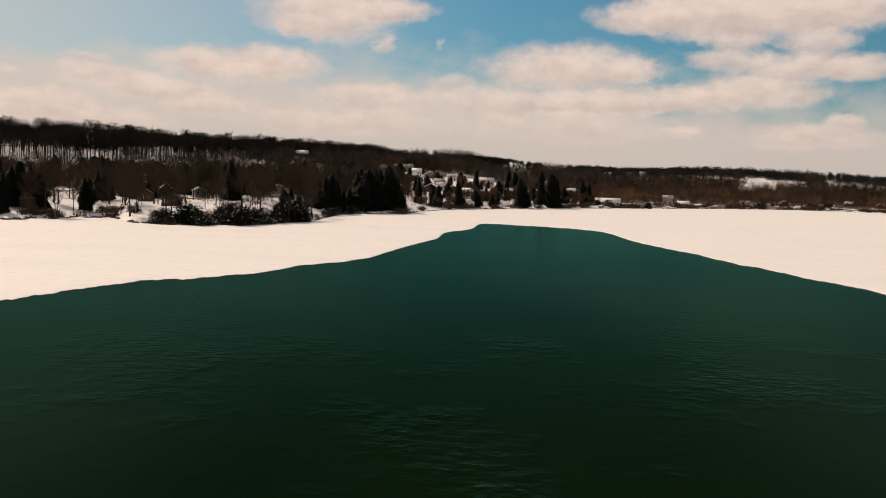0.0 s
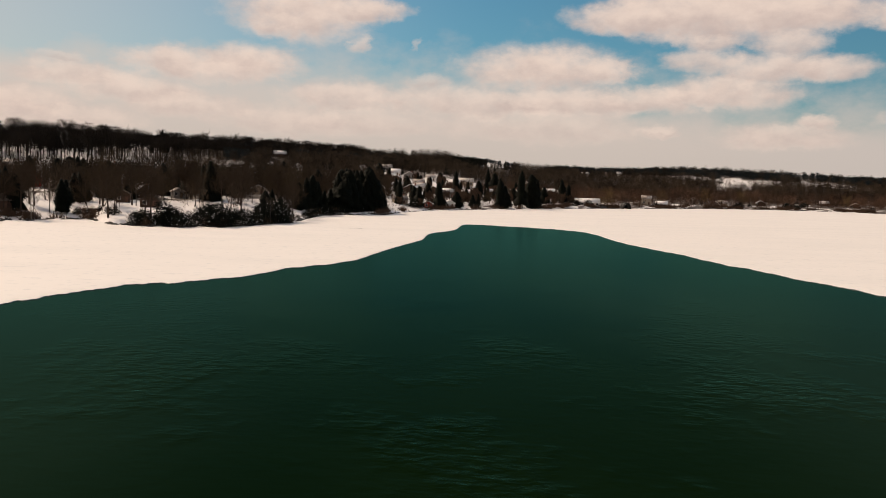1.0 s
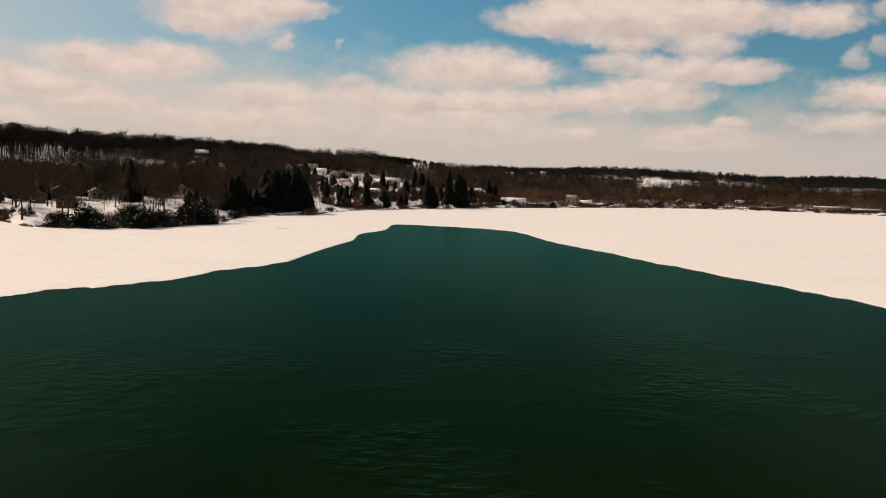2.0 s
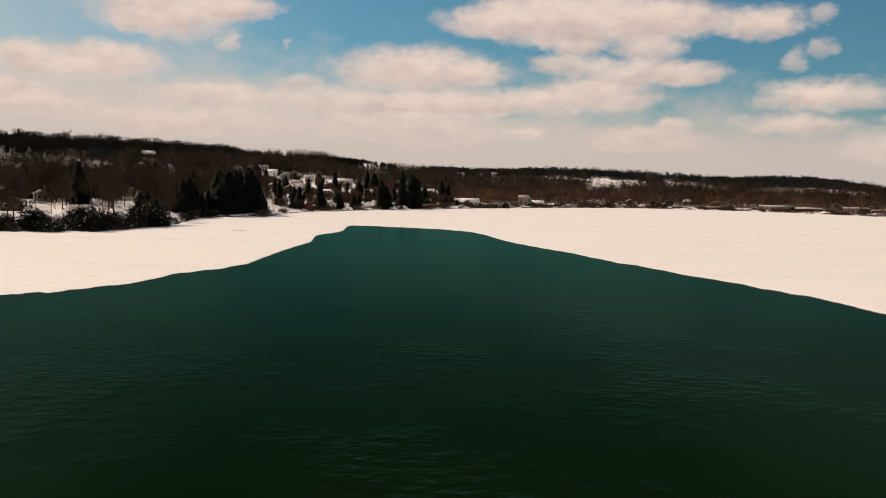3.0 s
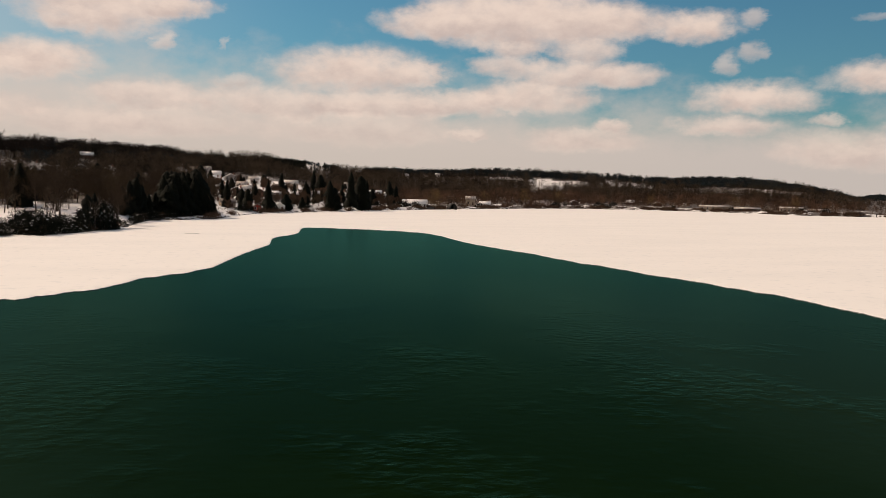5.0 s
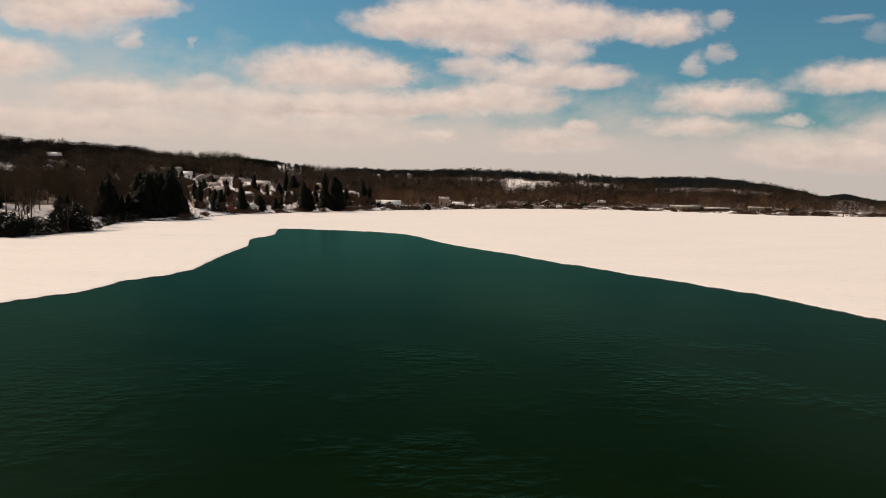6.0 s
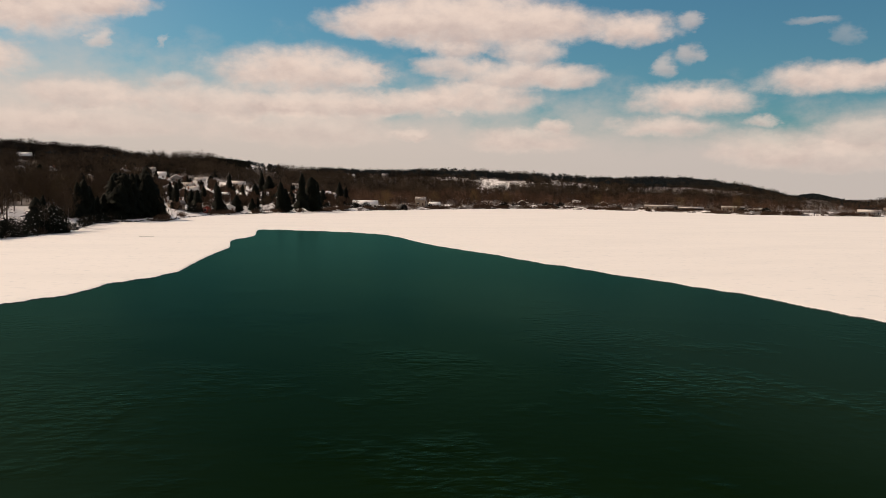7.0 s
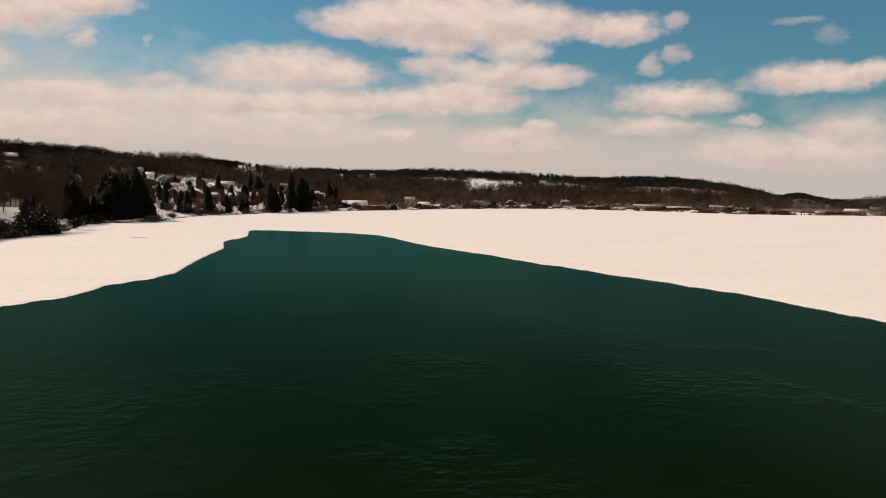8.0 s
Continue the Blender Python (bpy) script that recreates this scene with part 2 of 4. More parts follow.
M_TWIG_WARM = two_scale("olive_brown_twigs", (0.026, 0.018, 0.010), (0.066, 0.047, 0.025), 6.0, 0.95, islands=0.5)
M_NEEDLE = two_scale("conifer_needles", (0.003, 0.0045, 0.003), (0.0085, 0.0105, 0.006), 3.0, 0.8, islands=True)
# distant evergreens: the bluish haze of distance is painted into the needle colour
M_NEEDLE_HAZE = two_scale("haze_blue_needles", (0.006, 0.012, 0.014), (0.013, 0.022, 0.026), 30.0, 0.9)
M_BIRCH = two_scale("pale_birch_bark", (0.05, 0.042, 0.035), (0.17, 0.15, 0.135), 0.8, 0.8)
M_ROOF_SNOW = two_scale("roof_snow", (0.86, 0.84, 0.83), (0.76, 0.75, 0.75), 4.0, 0.8)

M_ROOF_DARK = two_scale("weathered_roof", (0.07, 0.055, 0.045), (0.15, 0.12, 0.10), 3.0, 0.85)
M_ROOF_PATCHY = two_scale("patchy_roof", (0.72, 0.68, 0.64), (0.16, 0.12, 0.10), 7.0, 0.8)
M_WILLOW = two_scale("willow_twigs", (0.09, 0.058, 0.026), (0.17, 0.115, 0.05), 5.0, 0.9, islands=True)
M_BRUSH = two_scale("brown_brush", (0.04, 0.026, 0.018), (0.12, 0.075, 0.048), 5.0, 0.9, islands=True)
M_STONE = two_scale("dark_stone", (0.03, 0.028, 0.026), (0.12, 0.11, 0.10), 3.0, 0.6, islands=True)
M_DARK = two_scale("dark_sheet", (0.015, 0.015, 0.016), (0.035, 0.033, 0.032), 2.0, 0.6)
M_TIMBER = two_scale("grey_timber", (0.10, 0.085, 0.07), (0.22, 0.19, 0.16), 1.2, 0.85)
M_DOOR = two_scale("door_paint", (0.10, 0.05, 0.035), (0.15, 0.08, 0.05), 1.0, 0.5)
M_TRIM = two_scale("white_trim", (0.75, 0.73, 0.70), (0.62, 0.60, 0.58), 1.0, 0.6)
M_CHIMNEY = two_scale("brick_chimney", (0.20, 0.09, 0.06), (0.30, 0.15, 0.11), 0.6, 0.9)
M_GLASS = two_scale("dark_window_glass", (0.012, 0.014, 0.016), (0.03, 0.034, 0.038), 3.0, 0.08)
WALLS = {"white": two_scale("white_clapboard", (0.78, 0.76, 0.73), (0.62, 0.60, 0.57), 3.0, 0.7),
         "beige": two_scale("beige_plaster", (0.46, 0.38, 0.29), (0.34, 0.27, 0.20), 3.0, 0.8),
         "brown": two_scale("brown_timber", (0.10, 0.058, 0.038), (0.055, 0.033, 0.023), 2.0, 0.8),
         "grey": two_scale("grey_shingle", (0.26, 0.24, 0.22), (0.17, 0.16, 0.15), 2.0, 0.85),
         "red": two_scale("red_barn_paint", (0.34, 0.045, 0.03), (0.22, 0.035, 0.025), 2.0, 0.75)}


def mesh_object(name, verts, faces, mats, parent=None, face_mats=None, smooth=False):
    """One mesh object from arrays of vertices and equal-sided faces."""
    verts, faces = np.asarray(verts, np.float32), np.asarray(faces, np.int32)
    me = bpy.data.meshes.new(name)
    k = faces.shape[1]
    me.vertices.add(len(verts))
    me.vertices.foreach_set("co", verts.ravel())
    me.loops.add(faces.size)
    me.loops.foreach_set("vertex_index", faces.ravel())
    me.polygons.add(len(faces))
    me.polygons.foreach_set("loop_start", np.arange(0, faces.size, k, dtype=np.int32))
    for mt in mats if isinstance(mats, (list, tuple)) else [mats]:
        me.materials.append(mt)
    if face_mats is not None:
        me.polygons.foreach_set("material_index", np.asarray(face_mats, np.int32))
    if smooth:
        me.polygons.foreach_set("use_smooth", np.ones(len(faces), bool))
    me.update(calc_edges=True)
    ob = new(name, me)
    if parent:
        ob.parent = parent
    return ob


# ---- the lake and the land: plan in polar form about the first eye's foot ----
# azimuth (degrees from +y towards +x) and distance of the shore
SHORE = [(-180, 330), (-120, 300), (-70, 290), (-45, 300), (-27.3, 275), (-21.5, 294), (-19.6, 261), (-16, 255), (-12.5, 260),
         (-8.6, 290), (-7.0, 347), (-2.6, 371), (-1.2, 406), (0.2, 437), (2.4, 459), (8, 525), (11.6, 572), (18.6, 669), (21.9, 711),
         (27, 722), (32.2, 707), (35.6, 678), (40.7, 710), (45, 760), (60, 700), (100, 480), (140, 380), (180, 330)]
# azimuth, distance of the crest, its height, and how hollow the slope is
CREST = [(-180, 900, 25, 1.0), (-60, 760, 34, 1.5), (-28, 710, 33, 1.6), (-21, 710, 32.5, 1.6), (-16, 780, 34, 1.5), (-10, 850, 37, 1.1),
         (-3, 1000, 38.5, 1.0), (1.2, 1080, 40, 0.95), (3.2, 1330, 44, 1.0), (4.3, 1600, 51, 1.1), (6, 1550, 41.5, 1.0), (8, 1450, 35, 1.0), (12, 1400, 32, 1.8),
         (17, 1350, 35.5, 1.8), (21, 1350, 32, 1.8), (27, 1400, 28.5, 1.8), (33, 1450, 29, 1.8), (36, 1450, 24, 1.8), (37.8, 1550, 16, 1.6), (38.8, 1600, 9, 1.5),
         (39.4, 2400, 8, 1.5), (39.9, 2600, 10.5, 1.5), (40.4, 2600, 12, 1.5), (40.8, 2600, 11, 1.5), (41.2, 2400, 7, 1.5), (42, 1700, 3, 1.5), (42.9, 1500, 2, 1.5),
         (43.5, 1300, 5, 1.5), (44.1, 1250, 9, 1.5), (45, 1250, 7, 1.5), (47, 1300, 9, 1.5), (60, 1500, 15, 1.0), (120, 900, 22, 1.0), (180, 900, 25, 1.0)]


def shore_r(az):
    a, r = np.array(SHORE).T
    return np.interp(az, a, r) + 2.5 * np.sin(az * 2.9) + 1.5 * np.sin(az * 7.3 + 1)


def wobble(x, y, size):
    u, v = x / size, y / size
    return (np.sin(u * 1.7 + 1.3 * np.sin(v * 1.1)) + np.sin(v * 2.1 + 1.7 * np.sin(u * 0.9 + 2)) + np.sin((u + v) * 3.1 + 0.5)) / 3


def land_z(x, y):
    az, r = np.degrees(np.arctan2(x, y)), np.hypot(x, y)
    a, rc, hc, ex = np.array(CREST).T
    rs, c, h = shore_r(az), np.interp(az, a, rc), np.interp(az, a, hc)
    t = np.clip((r - rs - 14) / (c - rs), 0, 1)
    z = h * t ** np.interp(az, a, ex) + 0.9 * np.clip((r - rs) / 6, 0, 1)
    z = z + wobble(x, y, 60) * 2.2 * np.clip((r - rs - 30) / 120, 0, 1)
    z = z - 0.006 * np.clip(r - c, 0, 900)
    # drifted snow bank along the far shore
    bank = np.clip(0.6 + 1.2 * wobble(x, y, 13), 0, 1.4) * np.clip((az - 6) / 4, 0, 1)
    z = z + bank * np.clip((r - rs - 2) / 7, 0, 1)
    # yards rise quickly behind the near shore
    back = r - rs
    z = z + 2.3 * np.clip((back - 3) / 28, 0, 1) * np.clip(1 - (back - 60) / 150, 0, 1) * np.clip((-9 - az) / 4, 0, 1)
    return np.where(r < rs, np.maximum(-4.0, (r - rs) * 0.25), z)


# clearings: azimuth from and to, distance from and to, how bare
CLEAR = [(-24.4, -22.8, 270, 400, 0.7), (-14.2, -13.0, 250, 420, 0.8), (18.8, 22.8, 1190, 1330, 1.0), (18.5, 21.4, 990, 1200, 0.8), (23.4, 27.6, 1260, 1385, 1.0), (16.2, 18.4, 1260, 1330, 0.8),
         (3.2, 5.4, 1330, 1660, 1.0), (-3.4, -1.2, 520, 700, 0.9), (-1.2, 2.4, 500, 670, 0.95), (2.6, 4.6, 540, 680, 0.85), (4.2, 8.8, 505, 625, 0.8), (6.4, 8.2, 1180, 1240, 0.8), (-9.9, -8.8, 740, 790, 0.35)]


def within(az, r, a0, a1, r0, r1):
    return np.clip(np.minimum.reduce([(az - a0) / 0.35, (a1 - az) / 0.35, (r - r0) / 20, (r1 - r) / 20]), 0, 1)


def woods_cover(x, y):
    """How thickly the land is wooded, 0 to 1."""
    az, r = np.degrees(np.arctan2(x, y)), np.hypot(x, y)
    back = r - shore_r(az)
    d = np.full(np.shape(az), 0.95)
    # uneven borders
    az = az + 0.5 * wobble(x, y, 23) + 0.3 * wobble(y, x, 9)
    r = r + 14 * wobble(x, y, 31) + 8 * wobble(y, x, 11)
    village = np.maximum(within(az, back, -3.4, 9.5, -20, 190), within(az, back, -3.4, 4.2, -20, 270))
    d = d - 0.74 * village
    d = np.where((back < 95) & (az < -3), 0.12, d)
    for *c, much in CLEAR:
        d = d * (1 - much * within(az, r, *c))
    # glades: small gaps where snow shows through the woods
    glade = np.clip(wobble(x, y, 17) + 0.6 * wobble(y, x, 7.5) - 0.50, 0, 0.4) / 0.4
    d = d * (1 - 0.75 * glade * (back > 60) * (back < 330))
    gap = np.clip(wobble(x, y, 12) + 0.7 * wobble(y, x, 5) - 0.15, 0, 0.35) / 0.35
    d = d * (1 - 0.85 * gap * (az > 8) * (back < 75))
    d = d * (1 - 0.6 * within(az, r, 28.6, 36.2, 1180, 1400))
    open_slope = within(az, r, -40, -20.2, 515, 720) + 0.55 * within(az, r, -20.2, -11, 600, 770)
    return np.clip(d * (1 - 0.82 * open_slope), 0, 1)


def build_ground():
    az = np.concatenate([np.arange(-180, -40, 2.0), np.arange(-40, 60, 0.35), np.arange(60, 180, 2.0)])
    s = np.concatenate([np.linspace(-20, 10, 9), np.linspace(14, 260, 36), np.linspace(275, 1000, 34), np.array([1150, 1400, 1800, 2400, 3200, 4200])])
    A, Sg = np.meshgrid(az, s, indexing="ij")
    R = shore_r(A) + Sg
    X, Y = R * np.sin(np.radians(A)), R * np.cos(np.radians(A))
    V = np.stack([X, Y, land_z(X, Y)], -1).reshape(-1, 3)
    na, ns = len(az), len(s)
    i, j = np.meshgrid(np.arange(na), np.arange(ns - 1), indexing="ij")
    i2 = (i + 1) % na
    F = np.stack([i * ns + j, i * ns + j + 1, i2 * ns + j + 1, i2 * ns + j], -1).reshape(-1, 4)
    ob = mesh_object("ground", V, F, M_SNOW, smooth=True)
    ob.data.attributes.new("woods", "FLOAT", "POINT").data.foreach_set("value", woods_cover(V[:, 0], V[:, 1]).astype(np.float32))
    tagged(ob, "snow-covered ground rising from the lake to wooded hills", "ground", kind="structure")


def build_water():
    a = np.radians(np.arange(0, 360, 3.0))
    rings = [0.0, 40, 90, 160, 260, 400]
    V = [(0, 0, 0)] + [(r * math.sin(t), r * math.cos(t), 0) for r in rings[1:] for t in a]
    n = len(a)
    F = [(0, 1 + (k + 1) % n, 1 + k, 1 + k) for k in range(n)]
    F4 = [(1 + q * n + k, 1 + q * n + (k + 1) % n, 1 + (q + 1) * n + (k + 1) % n, 1 + (q + 1) * n + k) for q in range(len(rings) - 2) for k in range(n)]
    me = bpy.data.meshes.new("water")
    me.from_pydata(V, [], [f[:3] for f in F] + F4)
    me.materials.append(M_WATER)
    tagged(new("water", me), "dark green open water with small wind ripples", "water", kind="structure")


# outline of the open water in the ice, clockwise from the right-hand edge behind
OPENING = [(80, 20), (70, 60), (67.4, 88), (67.4, 104), (68.2, 115), (65.5, 131), (62, 150), (58, 182), (53, 218), (50.8, 236), (51.5, 262),
           (47, 285), (28, 300), (14, 304), (9, 270), (2, 249), (0.1, 241), (-1.1, 225), (-1.9, 218), (-4.8, 205), (-8.6, 190), (-13.8, 160.8), (-18.4, 151.5), (-22.6, 143.8), (-30, 127.5),
           (-41, 116), (-48, 100), (-52, 88), (-66, 50), (-80, -40), (-60, -110), (0, -140), (60, -110), (85, -40)]


def opening_r(az):
    pts = np.array(OPENING + OPENING[:3])
    out = []
    for k in range(1, len(pts) - 2):
        p0, p1, p2, p3 = pts[k - 1:k + 3]
        for t in np.linspace(0, 1, 24, endpoint=False):
            out.append(p1 + 0.35 * t * (p2 - p0) * (1 - t) ** 2 + (3 * t * t - 2 * t ** 3) * (p2 - p1) + 0.35 * t * t * (t - 1) * (p3 - p1))
    out = np.array(out)
    a, r = np.degrees(np.arctan2(out[:, 0], out[:, 1])), np.hypot(out[:, 0], out[:, 1])
    o = np.argsort(a)
    return np.interp(az, a[o], r[o], period=360)


def build_ice():
    az = np.concatenate([np.arange(-180, -50, 1.0), np.arange(-50, 60, 0.12), np.arange(60, 180, 1.0)])
    g = np.random.default_rng(3)
    ri = opening_r(az)
    for f, amp in ((0.9, 0.006), (2.3, 0.006), (6.1, 0.003), (13.0, 0.0014), (29.0, 0.0007)):
        ri = ri * (1 + amp * np.sin(az * f + g.uniform(0, 6)) * np.sin(az * f * 0.37 + g.uniform(0, 6)))
    ro = shore_r(az) + 3
    V, na = [], len(az)
    prof = [(0.0, -0.25, 0), (0.0, 0.02, 0), (0.25, 0.08, 0), (1.2, 0.14, 0)] + [(None, 0.16, q) for q in np.linspace(0.02, 1, 26) ** 1.5]
    for off, z, q in prof:
        r = ri + off if off is not None else ri + 1.2 + (ro - ri - 1.2) * q
        V.append(np.stack([r * np.sin(np.radians(az)), r * np.cos(np.radians(az)), np.full(na, z)], -1))
    V = np.concatenate(V)
    npf = len(prof)
    j, i = np.meshgrid(np.arange(npf - 1), np.arange(na), indexing="ij")
    i2 = (i + 1) % na
    F = np.stack([j * na + i, (j + 1) * na + i, (j + 1) * na + i2, j * na + i2], -1).reshape(-1, 4)
    mats = (j.reshape(-1) < 2).astype(int)
    tagged(mesh_object("ice_sheet", V, F, [M_ICE, M_ICE_EDGE], face_mats=mats), "snow-covered lake ice with a thin dark broken edge", "ice", kind="structure")


build_ground()
build_water()
build_ice()


# ---- trees ----
def stick(p, q, r0, r1, sides=4):
    """Vertices and triangles of a tapered rod."""
    p, q = np.array(p, float), np.array(q, float)
    d = q - p
    d = d / (np.linalg.norm(d) + 1e-9)
    u = np.cross(d, (0.3, 0.9, 0.2))
    u /= np.linalg.norm(u) + 1e-9
    v = np.cross(d, u)
    a = np.arange(sides) * 2 * np.pi / sides
    ring = np.cos(a)[:, None] * u + np.sin(a)[:, None] * v
    V = np.concatenate([p + ring * r0, q + ring * r1])
    F = []
    for k in range(sides):
        k2 = (k + 1) % sides
        F += [(k, k2, sides + k2), (k, sides + k2, sides + k)]
    return V, np.array(F)


def join(parts):
    V, F, n = [], [], 0
    for v, f in parts:
        V.append(v)
        F.append(np.asarray(f) + n)
        n += len(v)
    return np.concatenate(V), np.concatenate(F)


def blades(P, Dr, L, W, g):
    """Thin tapering twigs: one triangle each, from P along Dr."""
    n = len(P)
    side = np.cross(Dr, g.normal(size=(n, 3)))
    side /= np.linalg.norm(side, axis=1, keepdims=True) + 1e-9
    V = np.stack([P - side * W[:, None], P + side * W[:, None], P + Dr * L[:, None]], 1).reshape(-1, 3)
    return V, np.arange(3 * n).reshape(-1, 3)


def bare_tree(g, height, spread, limbs, twigs, tw, sides=5, low=0.25):
    """(wood, crown) of a leafless broadleaf tree standing at the origin."""
    wood, tips = [], []
    r = height * 0.017
    lean = g.normal(0, 0.03, 2)
    pts = [np.array([lean[0] * k * height + g.normal(0, 0.004) * height, lean[1] * k * height + g.normal(0, 0.004) * height, k * height * 0.8]) for k in np.linspace(0, 1, 5)]
    for k in range(4):
        wood.append(stick(pts[k] - (0, 0, 0.4 * (k == 0)), pts[k + 1], r * (1 - 0.22 * k) * (1.35 if k == 0 else 1), r * (1 - 0.22 * (k + 1)), sides))
    for k in range(limbs):
        h = low + (0.97 - low) * (k + g.random()) / limbs
        b = pts[0] + (pts[4] - pts[0]) * h
        a = k * 2.4 + g.normal(0, 0.4)
        rise = 0.45 + 0.7 * h + g.normal(0, 0.12)
        ln = spread * (1.05 - 0.55 * abs(h - 0.45)) * g.uniform(0.7, 1.1)
        d = np.array([math.cos(a), math.sin(a), rise])
        d /= np.linalg.norm(d)
        mid = b + d * ln * 0.55
        end = mid + (d + np.array([0, 0, 0.35]) + g.normal(0, 0.2, 3)) * ln * 0.45
        wood.append(stick(b, mid, r * 0.42 * (1.1 - h * 0.6), r * 0.25, 3))
        wood.append(stick(mid, end, r * 0.25, r * 0.06, 3))
        for f in (0.35, 0.6, 0.8, 1.0):
            tips.append((b + (mid - b) * f, d, ln))
            tips.append((mid + (end - mid) * f, d, ln))
    T = np.array([t[0] for t in tips])
    Dn = np.array([t[1] for t in tips])
    Ls = np.array([t[2] for t in tips])
    k = g.integers(0, len(T), twigs)
    Dr = Dn[k] * 0.5 + g.normal(0, 0.55, (twigs, 3)) + np.array([0, 0, 0.35])
    Dr /= np.linalg.norm(Dr, axis=1, keepdims=True)
    P = T[k] + g.normal(0, 0.10, (twigs, 3)) * Ls[k][:, None]
    L = Ls[k] * g.uniform(0.18, 0.5, twigs)
    crown = blades(P, Dr, L, np.full(twigs, tw) * g.uniform(0.6, 1.3, twigs), g)
    return join(wood), crown


def conifer(g, height, radius, whorls, per, skirt=0.05, droop=0.32, taper=0.62):
    """(trunk, crown) of a spruce or pine: whorls of drooping boughs of short twigs."""
    trunk = stick((0, 0, -0.5), (0, 0, height * 0.97), height * 0.014 + 0.06, 0.03, 6)
    V, F, n = [], [], 0
    total = whorls * per
    lobes = g.uniform(0, 6.28, 3)
    for w in range(total):
        # boughs wind up the stem with uneven gaps
        t = min(0.995, (w + g.uniform(-2.2, 2.2)) / total)
        t = max(0.0, t)
        a = w * 2.399 + g.normal(0, 0.35)
        z = height * (skirt + (1 - skirt) * t)
        uneven = 1 + 0.20 * math.sin(a + lobes[0]) + 0.14 * math.sin(7 * t + lobes[1]) + 0.16 * math.sin(17 * t + 2 * a + lobes[2])
        ln = (radius * min(1.0, 0.72 + 2.2 * t) * (1 - t) ** taper * uneven + 0.03 * height * 0.25) * g.uniform(0.45, 1.15)
        out = np.array([math.cos(a), math.sin(a), 0])
        sd = np.array([-math.sin(a), math.cos(a), 0])
        wd = ln * g.uniform(0.09, 0.20) + 0.006 * height
        dz = ln * (droop * g.uniform(0.7, 1.5) + 0.25 * (1 - t))
        hang = height * 0.022 * g.uniform(0.6, 1.5)
        base = np.array([0, 0, z + 0.3 * dz])
        tip = base + out * ln - (0, 0, dz)
        pts = [base, base + out * ln * 0.55 + sd * wd - (0, 0, dz * 0.62), tip, base + out * ln * 0.5 - sd * wd - (0, 0, dz * 0.66),
               base + out * ln * 0.55 - (0, 0, dz * 0.28), base + out * ln * 0.72 + sd * wd * 0.9 - (0, 0, dz * 0.9 + hang),
               base + out * ln * 0.66 - sd * wd * 0.9 - (0, 0, dz * 0.95 + hang), tip - out * ln * 0.1 - (0, 0, hang * 1.1)]
        V += pts
        F += [(n, n + 1, n + 4), (n + 1, n + 2, n + 4), (n + 2, n + 3, n + 4), (n + 3, n, n + 4), (n + 4, n + 1, n + 5), (n + 4, n + 6, n + 3), (n + 1, n + 7, n + 3)]
        n += 8
    return trunk, (np.array(V), np.array(F))


def tree_thing(name, wood, crown, m_wood, m_crown, label, group):
    root = new(name)
    mesh_object("trunk", *wood, m_wood, parent=root)
    mesh_object("crown", *crown, m_crown, parent=root)
    return tagged(root, label, "tree", group)


class Stand:
    """Trees of one kind: builds a few forms, then sets copies of them."""

    def __init__(self, forms):
        self.forms, self.fresh = forms, [True] * len(forms)

    def set(self, k, x, y, scale, turn, squeeze=1.0, lean=0.0):
        m = pose(x, y, float(land_z(x, y)), 0, lean, 0) @ pose(0, 0, 0, 0, 0, turn)
        f = self.forms[k % len(self.forms)]
        if self.fresh[k % len(self.forms)]:
            self.fresh[k % len(self.forms)] = False
            f.matrix_basis = m
            ob = f
        else:
            ob = copy_thing(f, m)
        ob.scale = (scale * squeeze, scale * squeeze, scale)
        return ob


g = np.random.default_rng(11)
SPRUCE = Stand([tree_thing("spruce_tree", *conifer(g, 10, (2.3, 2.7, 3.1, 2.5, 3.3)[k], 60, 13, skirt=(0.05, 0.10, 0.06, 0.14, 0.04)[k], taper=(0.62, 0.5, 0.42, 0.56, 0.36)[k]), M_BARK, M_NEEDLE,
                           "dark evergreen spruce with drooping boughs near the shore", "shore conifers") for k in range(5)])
BARE = Stand([tree_thing("bare_tree", *bare_tree(g, 10, 3.4, 14, 1500, 0.026, low=0.36), M_BARK, M_TWIG,
                         "leafless broadleaf tree with fine brown twigs", "bare shore trees") for k in range(5)])


def snow_flecks(shrub, g, height, radius, count):
    """Small white pads, added in place of snow seen through gaps in the boughs."""
    V, F = [], []
    for k in range(count):
        h = g.uniform(0.05, 0.8)
        a, r = g.uniform(0, 6.28), radius * (1 - h) ** 0.5 * g.uniform(0.75, 1.0)
        c, w = np.array([r * math.cos(a), r * math.sin(a), height * h]), g.uniform(0.05, 0.36)
        ring = [c + (w * math.cos(i * 1.257 + a) * g.uniform(0.7, 1.3), w * math.sin(i * 1.257 + a) * g.uniform(0.7, 1.3), -0.12 * w) for i in range(5)]
        n = len(V)
        V += ring + [c + (0, 0, 0.45 * w)]
        F += [(n + i, n + (i + 1) % 5, n + 5) for i in range(5)]
    tagged(mesh_object("snow", np.array(V), np.array(F), M_ROOF_SNOW, parent=shrub), "small white pads standing in for snow seen between the boughs", kind="stuff")
    return shrub


